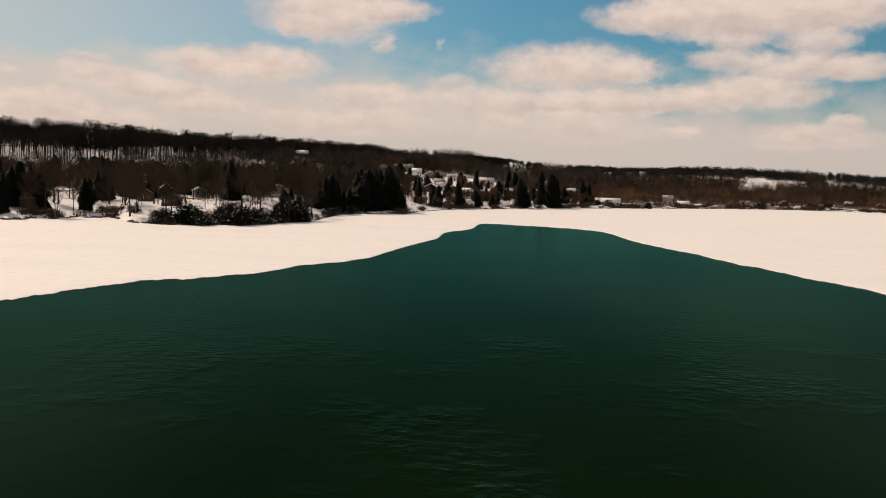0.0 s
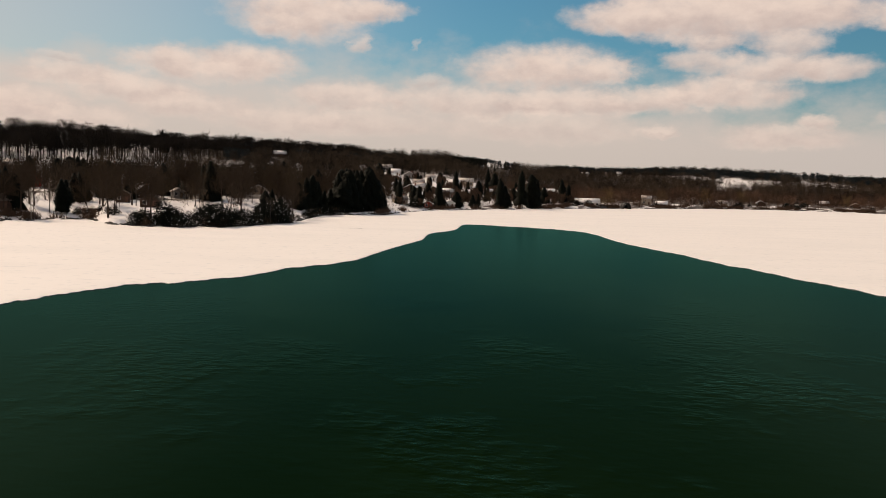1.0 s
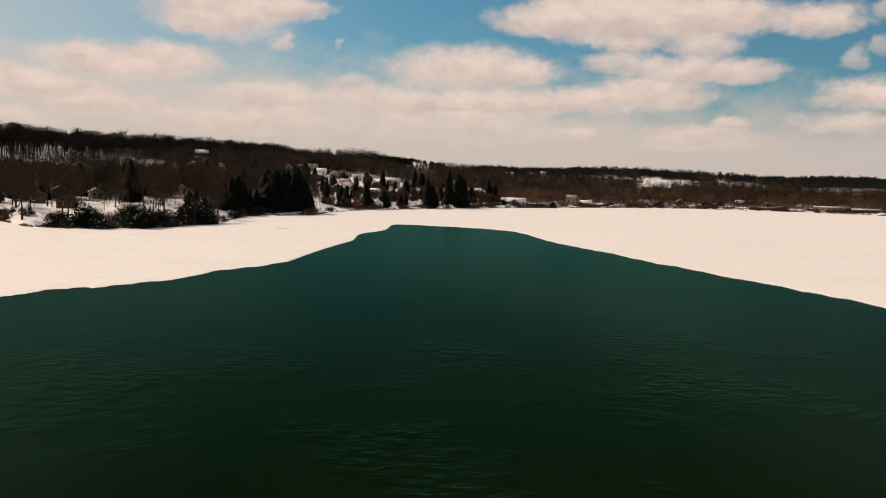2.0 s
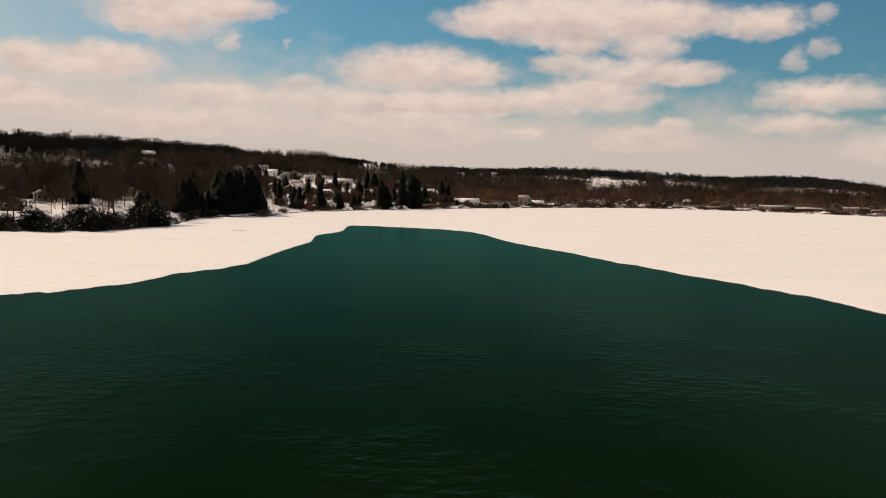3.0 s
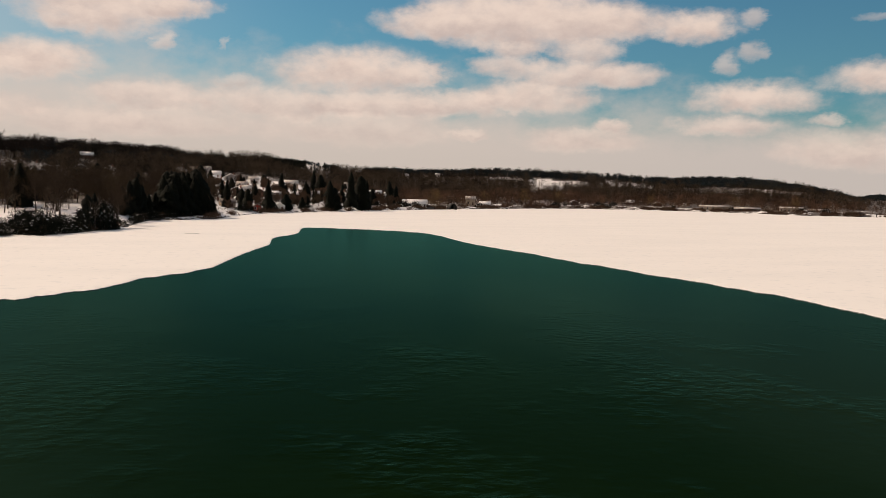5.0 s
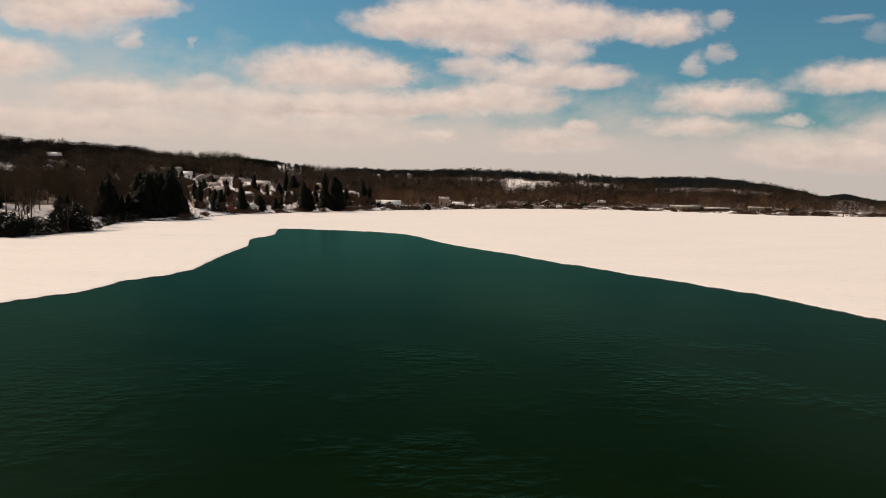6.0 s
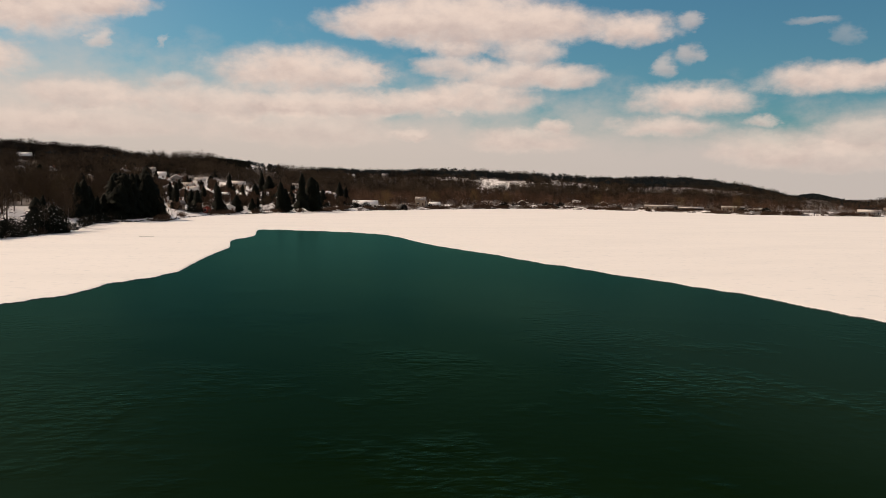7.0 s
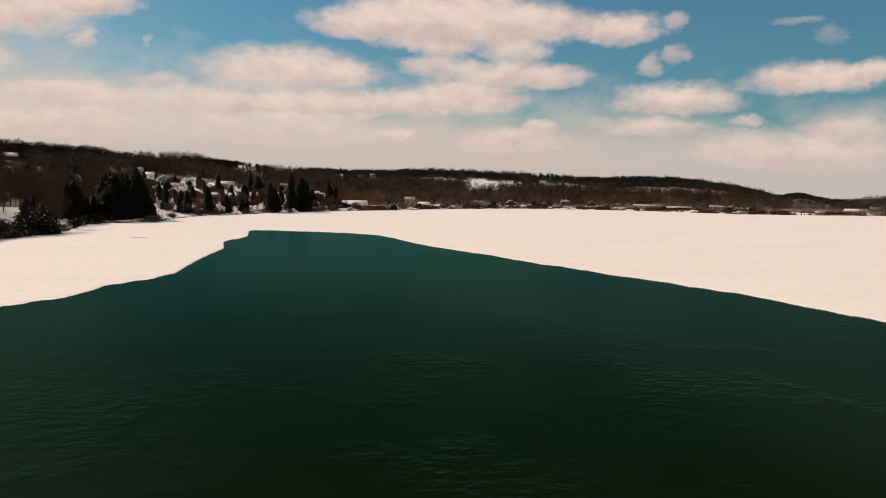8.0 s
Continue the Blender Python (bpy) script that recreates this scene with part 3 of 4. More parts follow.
def shrub_form(g, height, radius, clumps, sprays):
    """(stems, crown) of an untidy evergreen shrub: stems that fan out, each with loose clumps of sprays and gaps between."""
    stems, P, D = [], [], []
    for k in range(clumps):
        a, f = k * 2.4 + g.normal(0, 0.5), math.sqrt((k + 0.5) / clumps)
        h = height * (0.12 + 0.86 * (1 - f ** 2.2) * g.uniform(0.55, 1.0)) if f > 0.35 else height * g.uniform(0.55, 0.98)
        c = np.array([radius * f * math.cos(a), radius * f * math.sin(a), h])
        stems.append(stick((0.25 * c[0], 0.25 * c[1], -0.3), c, 0.06, 0.02, 3))
        sp = g.normal(0, 1, (sprays, 3)) * (0.13 * radius + 0.12, 0.13 * radius + 0.12, 0.085 * height)
        P.append(c + sp - (0, 0, 0.06 * height))
        D.append(sp * (1.2, 1.2, 0.4) + g.normal(0, 0.25, (sprays, 3)) + (0, 0, -0.12))
    P, D = np.concatenate(P), np.concatenate(D)
    P[:, 2] = np.maximum(P[:, 2], 0.05)
    D /= np.linalg.norm(D, axis=1, keepdims=True) + 1e-9
    n = len(P)
    return join(stems), blades(P, D, g.uniform(0.3, 0.62, n), g.uniform(0.05, 0.11, n), g)


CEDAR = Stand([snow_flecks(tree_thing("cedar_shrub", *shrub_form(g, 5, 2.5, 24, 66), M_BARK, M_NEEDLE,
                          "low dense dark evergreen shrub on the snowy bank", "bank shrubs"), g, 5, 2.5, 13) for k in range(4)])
BROAD = Stand([tree_thing("broad_tree", *bare_tree(g, 10, 4.3, 18, 1900, 0.024, low=0.22), M_BARK, M_TWIG_WARM,
                         "leafless tree with a wide rounded olive-brown crown", "broad shore trees") for k in range(3)])
BIRCH = Stand([tree_thing("birch_tree", *bare_tree(g, 9, 2.0, 9, 420, 0.02, low=0.45), M_BIRCH, M_TWIG,
                          "slim leafless birch with pale bark on the shore", "shore birches") for k in range(2)])
GARDEN = Stand([tree_thing("garden_tree", *bare_tree(g, 7, 2.8, 14, 1500, 0.055, low=0.2), M_BARK, M_BRUSH,
                           "small leafless garden tree with dense russet twigs", "village garden trees") for k in range(4)])
WILLOW = Stand([tree_thing("willow_tree", *bare_tree(g, 10, 4.0, 16, 1300, 0.03, low=0.15), M_BARK, M_WILLOW,
                           "leafless willow with yellow-brown hanging twigs at the far shore", "far shore willows") for k in range(2)])


def polar(az, r):
    return r * math.sin(radians(az)), r * math.cos(radians(az))


# ---- plan of the houses: x, y, width, wall height, turn, wall ----
VILLAGE = [
    (-26, 636, 8, 3.0, 12, "white"), (-20, 631, 6.5, 2.8, -15, "brown"), (-3, 556, 7.5, 3.2, 8, "white"), (6, 548, 6.5, 3.0, -12, "brown"),
    (-8, 522, 8, 2.8, -10, "brown"), (33, 683, 11, 3.0, 4, "beige"), (14, 529, 7, 3.0, 25, "grey"), (-12, 585, 7, 2.8, 20, "brown"),
    (89, 765, 7, 4.0, -6, "white"), (93, 643, 9, 3.6, -10, "brown"), (13, 464, 5.5, 2.4, 10, "white"), (-13, 446, 7, 2.0, 15, "beige"),
    (62, 593, 6.5, 3.8, 20, "white"), (109, 574, 16, 2.5, -10, "white"),
]
HILLSIDE = [
    (-32, 742, 8, 3.0, 10, "white"), (-23, 697, 7, 3.0, -8, "white"), (-12, 681, 8, 2.8, 5, "grey"), (5, 677, 7, 3.0, 14, "white"),
    (24, 664, 7, 3.0, -10, "beige"), (50, 678, 8, 3.0, 0, "white"), (20, 622, 7, 2.8, 16, "brown"), (44, 606, 8, 2.8, -6, "grey"),
    (72, 655, 7, 3.0, 10, "white"), (-4, 612, 7, 2.6, -14, "brown"), (30, 566, 7, 2.6, 8, "beige"), (-17, 545, 6.5, 2.8, 0, "grey"),
]
LONG = [
    (370, 630, 25, 2.6, -30, "beige"), (385, 609, 19, 1.9, -32, "brown"), (416, 597, 17, 3.0, -34, "beige"), (452, 613, 15, 2.0, -36, "grey"),
]
FAR_SHORE = [
    (163, 628, 7, 4.4, -14, "beige"), (176, 634, 8, 1.8, -12, "white"), (285, 722, 8, 2.2, -20, "brown"), (-19, 470, 5, 2.8, 0, "white"),
    (115, 718, 7, 3.2, -5, "white"), (-49, 685, 8, 3.4, 18, "white"), (-40, 725, 7, 3.4, 5, "beige"), (-4, 825, 9, 3.2, 0, "white"),
    (-129, 774, 10.5, 3.0, 18, "brown"),
]
NEAR_SHORE = [
    (-133, 272, 7, 2.5, 25, "brown"), (-179, 400, 6, 4.4, 22, "red"), (-239, 487, 7, 3.2, 30, "white"), (-227, 480, 7, 3.2, 20, "beige"),
    (-112, 322, 5, 2.8, 15, "brown"), (-114, 350, 7, 2.6, 30, "brown"), (-93, 293, 6, 2.4, 10, "brown"),
    (1.5, 452, 3.6, 2.3, 5, "red"),
]
HILL_COTTAGES = [
    (-153, 438, 6.5, 2.8, 20, "white"), (-145, 465, 7, 2.8, 12, "beige"), (-118, 401, 6, 2.6, 25, "white"), (-88, 600, 7, 2.8, 8, "white"),
    (-86, 666, 7, 2.8, 10, "grey"), (-61, 431, 6, 2.6, 10, "white"), (-41, 538, 7, 2.8, -8, "white"), (281, 1304, 11, 3, -12, "white"),
    (296, 1290, 10, 3, -10, "white"), (248, 1314, 11, 3, -12, "beige"), (539, 1276, 12, 3.5, -20, "white"),
]
WOOD_COTTAGES = [
    (-162, 450, 5.5, 2.6, 22, "brown"), (-151, 481, 5.5, 2.8, 14, "white"), (-127, 446, 5.1, 2.6, 28, "grey"), (-122, 374, 4.7, 2.6, 8, "brown"),
    (-78, 404, 5.5, 2.6, 16, "beige"), (-134, 603, 6.2, 2.8, 10, "white"), (-195, 543, 6.2, 2.8, 24, "brown"), (-204, 458, 5.5, 3.0, 35, "white"),
    (-65, 591, 5.5, 2.8, -6, "beige"), (-52, 771, 6.2, 2.8, 5, "white"), (-103, 582, 5.5, 2.8, 12, "grey"), (-100, 350, 4.3, 2.4, 30, "grey"),
]
EAST_SHORE = [
    (352, 748, 7, 2.4, -30, "brown"), (369, 727, 8, 2.4, -25, "brown"), (244, 698, 7, 2.2, -14, "beige"), (543, 564, 10, 2.2, -42, "grey"),
]
HOMES = np.array([row[:3] for row in VILLAGE + HILLSIDE + LONG + FAR_SHORE + NEAR_SHORE + HILL_COTTAGES + WOOD_COTTAGES + EAST_SHORE])


def blocks_house(x, y):
    """True where a tree would stand in a house or in the strip cleared to show it to the camera."""
    out = np.zeros(len(x), bool)
    for hx, hy, w in HOMES:
        d = math.hypot(hx, hy)
        along = (x * hx + y * hy) / d
        side = np.abs(x * hy - y * hx) / d
        if hx < -50 and 350 < hy < 620:
            # a longer strip towards the first eye, cleared so the camera sees the cottage
            out |= (side < w * 0.5) & (along > d - 130) & (along < d)
        out |= (side < w * 0.62 + 1.5) & (along > d - (9 if hx / hy > 0.16 else 26)) & (along < d + w * 0.6 + 2)
    return out


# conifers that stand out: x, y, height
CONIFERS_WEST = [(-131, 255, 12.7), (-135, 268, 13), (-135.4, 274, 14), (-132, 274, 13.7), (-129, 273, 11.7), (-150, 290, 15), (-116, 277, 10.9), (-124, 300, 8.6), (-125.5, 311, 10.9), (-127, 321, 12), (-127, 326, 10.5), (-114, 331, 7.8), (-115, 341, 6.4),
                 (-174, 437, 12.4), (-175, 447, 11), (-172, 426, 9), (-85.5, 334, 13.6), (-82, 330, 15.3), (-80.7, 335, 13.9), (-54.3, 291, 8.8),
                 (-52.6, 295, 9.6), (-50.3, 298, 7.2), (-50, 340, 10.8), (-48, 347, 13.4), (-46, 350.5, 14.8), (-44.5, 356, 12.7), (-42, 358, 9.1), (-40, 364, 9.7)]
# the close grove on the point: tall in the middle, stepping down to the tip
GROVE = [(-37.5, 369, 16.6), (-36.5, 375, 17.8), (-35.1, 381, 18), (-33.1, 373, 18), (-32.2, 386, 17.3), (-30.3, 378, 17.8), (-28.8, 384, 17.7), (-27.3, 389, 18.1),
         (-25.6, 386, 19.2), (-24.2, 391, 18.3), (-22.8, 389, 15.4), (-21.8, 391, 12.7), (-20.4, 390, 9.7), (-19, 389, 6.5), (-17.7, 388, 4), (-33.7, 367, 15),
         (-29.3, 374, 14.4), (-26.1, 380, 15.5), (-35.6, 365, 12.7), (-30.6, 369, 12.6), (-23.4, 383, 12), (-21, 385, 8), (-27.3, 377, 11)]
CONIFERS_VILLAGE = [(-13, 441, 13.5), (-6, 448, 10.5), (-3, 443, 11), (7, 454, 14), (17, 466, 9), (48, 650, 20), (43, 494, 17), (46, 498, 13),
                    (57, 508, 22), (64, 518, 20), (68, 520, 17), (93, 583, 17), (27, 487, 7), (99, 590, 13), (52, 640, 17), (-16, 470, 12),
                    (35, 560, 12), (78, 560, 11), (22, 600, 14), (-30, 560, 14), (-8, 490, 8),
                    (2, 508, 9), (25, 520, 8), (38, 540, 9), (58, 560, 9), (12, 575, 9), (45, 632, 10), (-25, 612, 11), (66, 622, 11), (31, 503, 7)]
CEDARS = [(-81.3, 243, 4.7), (-80.9, 247, 5.1), (-74.3, 244, 8.2), (-72.1, 242, 6.6), (-69.8, 240, 6.5), (-68.3, 241, 4.6), (-66.9, 242, 4.5), (-64.1, 247, 7.1),
          (-64, 254, 7), (-61.8, 252, 7.4), (-59.5, 250, 7.1), (-57.8, 251, 7.1), (-56.3, 252, 5.8), (-55.5, 255.6, 4), (-53.1, 260.5, 2.8), (-52, 265, 5.9),
          (-51.7, 272.6, 6.3), (-50.1, 273.7, 8.1), (-48.5, 274.7, 7.1), (-46.7, 276, 5.3), (-45.3, 281, 3.1), (-56.5, 266, 4.6), (-54.2, 263, 4.3), (-53.1, 278, 6.5),
          (-51.9, 281, 7.1), (-48.5, 284, 7.7), (-47.4, 288, 6.9), (-36.6, 327, 4.6), (-37.7, 318, 3.2), (-118, 282, 3.5), (-95, 265, 3.2), (-98, 268, 2.8),
          (-111, 277, 2.6), (-108, 279, 2.4), (-105, 280, 2.2), (-125, 264, 2.6), (-43, 290, 2.5), (-42, 300, 3.2), (-42, 310, 3.6), (-41, 320, 4), (-40, 330, 4),
          (-39, 338, 4.2), (-38, 345, 3.5), (-36, 352, 3), (-33, 358, 2.5), (-30, 364, 2.2), (-27, 370, 2)]


def ashore(x, y, least=1.5):
    """The point, moved straight back onto the land where it lies on the ice."""
    r, az = math.hypot(x, y), math.degrees(math.atan2(x, y))
    k = max(r, float(shore_r(az)) + least) / r
    return x * k, y * k


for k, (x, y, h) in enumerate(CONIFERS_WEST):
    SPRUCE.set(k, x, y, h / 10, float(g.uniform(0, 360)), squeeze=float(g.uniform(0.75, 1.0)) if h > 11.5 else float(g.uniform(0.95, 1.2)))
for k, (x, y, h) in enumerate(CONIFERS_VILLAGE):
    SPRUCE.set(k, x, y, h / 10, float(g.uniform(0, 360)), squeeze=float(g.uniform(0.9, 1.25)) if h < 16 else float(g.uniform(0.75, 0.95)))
# small dark evergreens among the village gardens
for k in range(34):
    az = float(g.uniform(-3.2, 8.5))
    x, y = polar(az, float(shore_r(az)) + float(g.uniform(45, 250)))
    if not blocks_house(np.array([x]), np.array([y]))[0]:
        SPRUCE.set(k, x, y, float(g.uniform(0.45, 0.95)), float(g.uniform(0, 360)), squeeze=float(g.uniform(0.9, 1.4)))
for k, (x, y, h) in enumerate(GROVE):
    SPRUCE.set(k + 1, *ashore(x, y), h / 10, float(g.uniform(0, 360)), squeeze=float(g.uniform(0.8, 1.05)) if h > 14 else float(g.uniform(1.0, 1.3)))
for k, (x, y, h) in enumerate(CEDARS):
    CEDAR.set(k, *ashore(x, y), h / 5, float(g.uniform(0, 360)), squeeze=float(g.uniform(0.8, 1.1)))
for k in range(26):
    az = float(g.uniform(-1, 40))
    if 12.4 < az < 14.2:
        continue
    x, y = polar(az, float(shore_r(az)) + float(g.uniform(4, 30)))
    CEDAR.set(k, x, y, float(g.uniform(0.5, 1.05)), float(g.uniform(0, 360)), squeeze=float(g.uniform(1.0, 1.7)))
for k, (x, y, h) in enumerate([(-49.5, 274, 10.5), (-46, 286, 8), (-44.2, 283, 8.8), (-116, 256, 11), (-117, 260, 10), (-100, 300, 10), (-52, 282, 9)]):
    BIRCH.set(k, x, y, h / 9, float(g.uniform(0, 360)))
for k, (x, y, h) in enumerate([(121, 566, 14), (214, 650, 13), (250, 672, 12), (330, 665, 12), (380, 618, 11), (400, 570, 11), (178, 640, 12)]):
    WILLOW.set(k, x, y, h / 10, float(g.uniform(0, 360)), squeeze=float(g.uniform(0.9, 1.25)))

# evergreens and broad crowns behind the shore yards
for k in range(30):
    az = float(g.uniform(-33, -16)) if k < 16 else float(g.uniform(-16, -7))
    x, y = polar(az, float(shore_r(az)) + float(g.uniform(90, 200) if k < 16 else g.uniform(75, 200)))
    SPRUCE.set(k, x, y, float(g.uniform(0.6, 1.35)), float(g.uniform(0, 360)), squeeze=float(g.uniform(1.2, 1.8)))
for k, (x, y, h) in enumerate([(-108, 291, 16.5), (-120, 334, 13), (-97, 322, 12), (-150, 330, 14), (-120, 340, 13), (-80, 330, 14), (-58, 345, 14), (-160, 310, 12), (-38, 420, 13),
                               (-20, 445, 10), (40, 530, 9), (75, 575, 10), (55, 560, 9), (-88, 350, 14), (-70, 370, 13), (-53, 336, 13), (-51, 352, 14), (-62, 352, 14), (-76, 345, 13), (-45, 372, 12), (-84, 322, 12)]):
    BROAD.set(k, x, y, h / 10, float(g.uniform(0, 360)))

BROAD.set(1, -108, 292, 1.0, 40, lean=24)
BROAD.set(0, -112, 289, 0.9, 200, lean=-14)

# taller trees that break the skyline of the near hill: x, y, height
for k, (x, y, h) in enumerate([(-221, 707, 17), (-216, 718, 19), (-214, 722, 16)]):
    SPRUCE.set(k, x, y, h / 10, float(g.uniform(0, 360)), squeeze=0.62)
for k, (x, y, h) in enumerate([(-152, 832, 12.7), (-147, 838, 15.4), (-143, 846, 16.9), (-139, 854, 14.8), (-136, 862, 16.9), (-132, 869, 15.2), (-129, 876, 12.9), (-199, 772, 16.6),
                               (-196, 778, 18), (-183, 795, 15), (-175, 804, 16.2), (-169, 812, 14.9), (-241, 697, 18), (-238, 703, 19.4), (-267, 658, 20.8), (-202, 788, 15),
                               (-188, 805, 13), (-180, 816, 13.5), (-172, 825, 14.7), (-168, 830, 14)]):
    BARE.set(k, x, y, h / 10, float(g.uniform(0, 360)), squeeze=1.1)

# leafless trees between the cottages along the near shore
for k in range(300):
    az = float(g.uniform(-33, -2.5)) if k < 118 else float(g.uniform(-2.5, 10))
    back = float(g.uniform(9, 110)) if k < 118 else float(g.uniform(14, 220))
    x, y = polar(az, float(shore_r(az)) + back)
    if (-17.5 < az < -9.5 and back < 50 and k % 5) or (-7.5 < az < -2.5 and back < 40):
        continue
    if k >= 118 and blocks_house(np.array([x]), np.array([y]))[0] and k % 4:
        continue
    if k < 118:
        BARE.set(k, x, y, float(g.uniform(0.9, 1.7)), float(g.uniform(0, 360)))
    else:
        GARDEN.set(k, x, y, float(g.uniform(0.6, 1.25)), float(g.uniform(0, 360)))


# ---- woods on the hills: masses of small leafless trees and pines ----
def scatter(name, templates, xs, ys, scales, turns, m, label, zs):
    V, F, n = [], [], 0
    for k in range(len(xs)):
        v, f = templates[k % len(templates)]
        c, q = math.cos(turns[k]), math.sin(turns[k])
        w = v * scales[k]
        V.append(np.stack([w[:, 0] * c - w[:, 1] * q + xs[k], w[:, 0] * q + w[:, 1] * c + ys[k], w[:, 2] + zs[k]], -1))
        F.append(f + n)
        n += len(v)
    return tagged(mesh_object(name, np.concatenate(V), np.concatenate(F), m), label, "trees", kind="stuff")


def woods_template(g, low, twigs, tw, trunk_r, short=1.0):
    wood = stick((0, 0, -0.05), (g.normal(0, 0.02), g.normal(0, 0.02), 0.85), trunk_r, trunk_r * 0.3, 3)
    h = low + (1 - low) * g.random(twigs) ** 0.9
    a = g.uniform(0, 2 * np.pi, twigs)
    round_ = np.sqrt(np.clip(1 - ((h - (low + 0.55 * (1 - low))) / (0.62 * (1 - low))) ** 2, 0.05, 1))
    rr = 0.26 * round_ * np.sqrt(g.random(twigs))
    P = np.stack([rr * np.cos(a), rr * np.sin(a), h * 0.93], -1)
    D = P * (1.4, 1.4, 0) + g.normal(0, 0.22, (twigs, 3)) + (0, 0, 0.35)
    D /= np.linalg.norm(D, axis=1, keepdims=True)
    return join([wood, blades(P, D, g.uniform(0.08, 0.22, twigs) * short, np.full(twigs, tw) * g.uniform(0.6, 1.4, twigs), g)])


def woods():
    g = np.random.default_rng(23)
    full = [woods_template(g, 0.10, 84, 0.0120, 0.010, 0.72) for k in range(7)]
    tall = [woods_template(g, 0.57, 290, 0.0082, 0.016, 0.38) for k in range(5)]
    a, rc = np.array(CREST).T[:2]
    # slopes and valley floor
    n = 42000
    az = g.uniform(-36, 55, n)
    rs, c = shore_r(az), np.interp(az, a, rc)
    r = rs + np.where(az > 9, 22, 12) + (c + 40 - rs) * g.random(n) ** 1.1
    x, y = r * np.sin(np.radians(az)), r * np.cos(np.radians(az))
    keep = g.random(n) < woods_cover(x, y) ** 1.5 * 0.62 * np.where(r > 1400, 0.6, 1)
    keep &= ~blocks_house(x, y) | (g.random(n) < 0.08)
    az, r, x, y = az[keep], r[keep], x[keep], y[keep]
    back = r - shore_r(az)
    size = g.uniform(8.5, 14.5, len(x)) * np.where(back < 60, 0.8, 1) * np.interp(az, [35, 40, 44, 46], [1, 0.55, 0.55, 0.8]) * np.where((az < -11) & (r > 430), 0.72, 1) * np.where((az < 6) & (r > 900), np.interp(az, [1.6, 3.4], [1, 0.6]), 1)
    # trees below the hill house are shrunk so that the camera sees its roof
    size = np.where((az > -10.0) & (az < -8.7) & (r > 560) & (r < 790), 0.4 * size, size)
    near_flat = (back < 150) & (az > 9)
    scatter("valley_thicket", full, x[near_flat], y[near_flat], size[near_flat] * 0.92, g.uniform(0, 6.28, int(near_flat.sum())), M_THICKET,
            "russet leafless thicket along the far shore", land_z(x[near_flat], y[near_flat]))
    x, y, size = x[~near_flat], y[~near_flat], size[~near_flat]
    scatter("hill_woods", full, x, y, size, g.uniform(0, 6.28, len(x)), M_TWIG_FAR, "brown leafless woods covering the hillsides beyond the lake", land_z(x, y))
    # high-stemmed wood on the open snowy slope below the crest
    n = 1550
    az = np.concatenate([g.uniform(-38, -16, 950), g.uniform(-16, -4, 600)])
    c = np.interp(az, a, rc)
    r = c - 105 + 125 * g.random(n)
    x, y = r * np.sin(np.radians(az)), r * np.cos(np.radians(az))
    clear = ~blocks_house(x, y) & ~((az > -10.1) & (az < -8.6) & (r < 785))
    az, x, y, n = az[clear], x[clear], y[clear], int(clear.sum())
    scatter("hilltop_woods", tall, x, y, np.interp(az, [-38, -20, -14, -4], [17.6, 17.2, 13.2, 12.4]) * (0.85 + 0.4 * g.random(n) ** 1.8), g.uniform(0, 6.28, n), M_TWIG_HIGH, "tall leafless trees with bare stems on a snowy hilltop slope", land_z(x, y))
    # dark pines along the crests
    pine, dome = [], []
    for k in range(5):
        t, cr = conifer(g, 1.0, 0.34 + 0.03 * k, 8, 6, skirt=0.10, droop=0.3, taper=0.66)
        pine.append(join([(t[0] * (0.4, 0.4, 1), t[1]), cr]))
        pine.append(woods_template(g, 0.12, 120, 0.018, 0.012))
        dome.append(woods_template(g, 0.08, 110, 0.032, 0.012))
    n = 750
    az = np.concatenate([g.uniform(-4, 9, 300), g.uniform(-34, 40, 450)])
    c = np.interp(az, a, rc)
    r = np.concatenate([c[:300] - 330 * g.random(300), c[300:] * g.uniform(0.62, 1.0, 450)])
    x, y = r * np.sin(np.radians(az)), r * np.cos(np.radians(az))
    keep = g.random(n) < woods_cover(x, y) - 0.25
    x, y = x[keep], y[keep]
    scatter("hill_pines", pine, x, y, 6.0 + 5.5 * g.random(len(x)) ** 2.2, g.uniform(0, 6.28, len(x)), M_NEEDLE, "dark pines among the woods along the hill crest", land_z(x, y))
    n = 5200
    az = np.concatenate([g.uniform(8, 40, 3000), g.uniform(27, 39, 1500), g.uniform(-13, 1.0, 600), g.uniform(6, 8, 100)])
    ridge = np.arange(n) >= n - 160
    az[ridge] = g.uniform(2.4, 6.4, 160)
    r = np.interp(az, a, rc) - np.where(az > 27.5, 125, np.where(az < 8, 170, 75)) + np.where(az > 27.5, 155, np.where(az < 8, 165, 110)) * g.random(n)
    x, y = r * np.sin(np.radians(az)), r * np.cos(np.radians(az))
    r[ridge] = np.interp(az[ridge], a, rc) + g.uniform(-12, 30, 160)
    x, y = r * np.sin(np.radians(az)), r * np.cos(np.radians(az))
    keep = ridge | (az > 26.4) | (g.random(n) < woods_cover(x, y)) & ~((az > -10.1) & (az < -8.6) & (r < 785))
    az, x, y = az[keep], x[keep], y[keep]
    scatter("crest_evergreens", dome, x, y, (7.5 + 4.5 * g.random(len(x)) ** 2) * np.interp(az, [-3, 1.2, 2.4, 6, 9, 33.5, 39.5], [1, 0.5, 0.7, 0.8, 1, 1, 0.4]), g.uniform(0, 6.28, len(x)), M_NEEDLE_HAZE, "close evergreen woods along the far crest, blue haze painted into their colour", land_z(x, y))
    # evergreens that darken the shoulder above the village
    n = 520
    az = g.uniform(-2.4, 4.2, n)
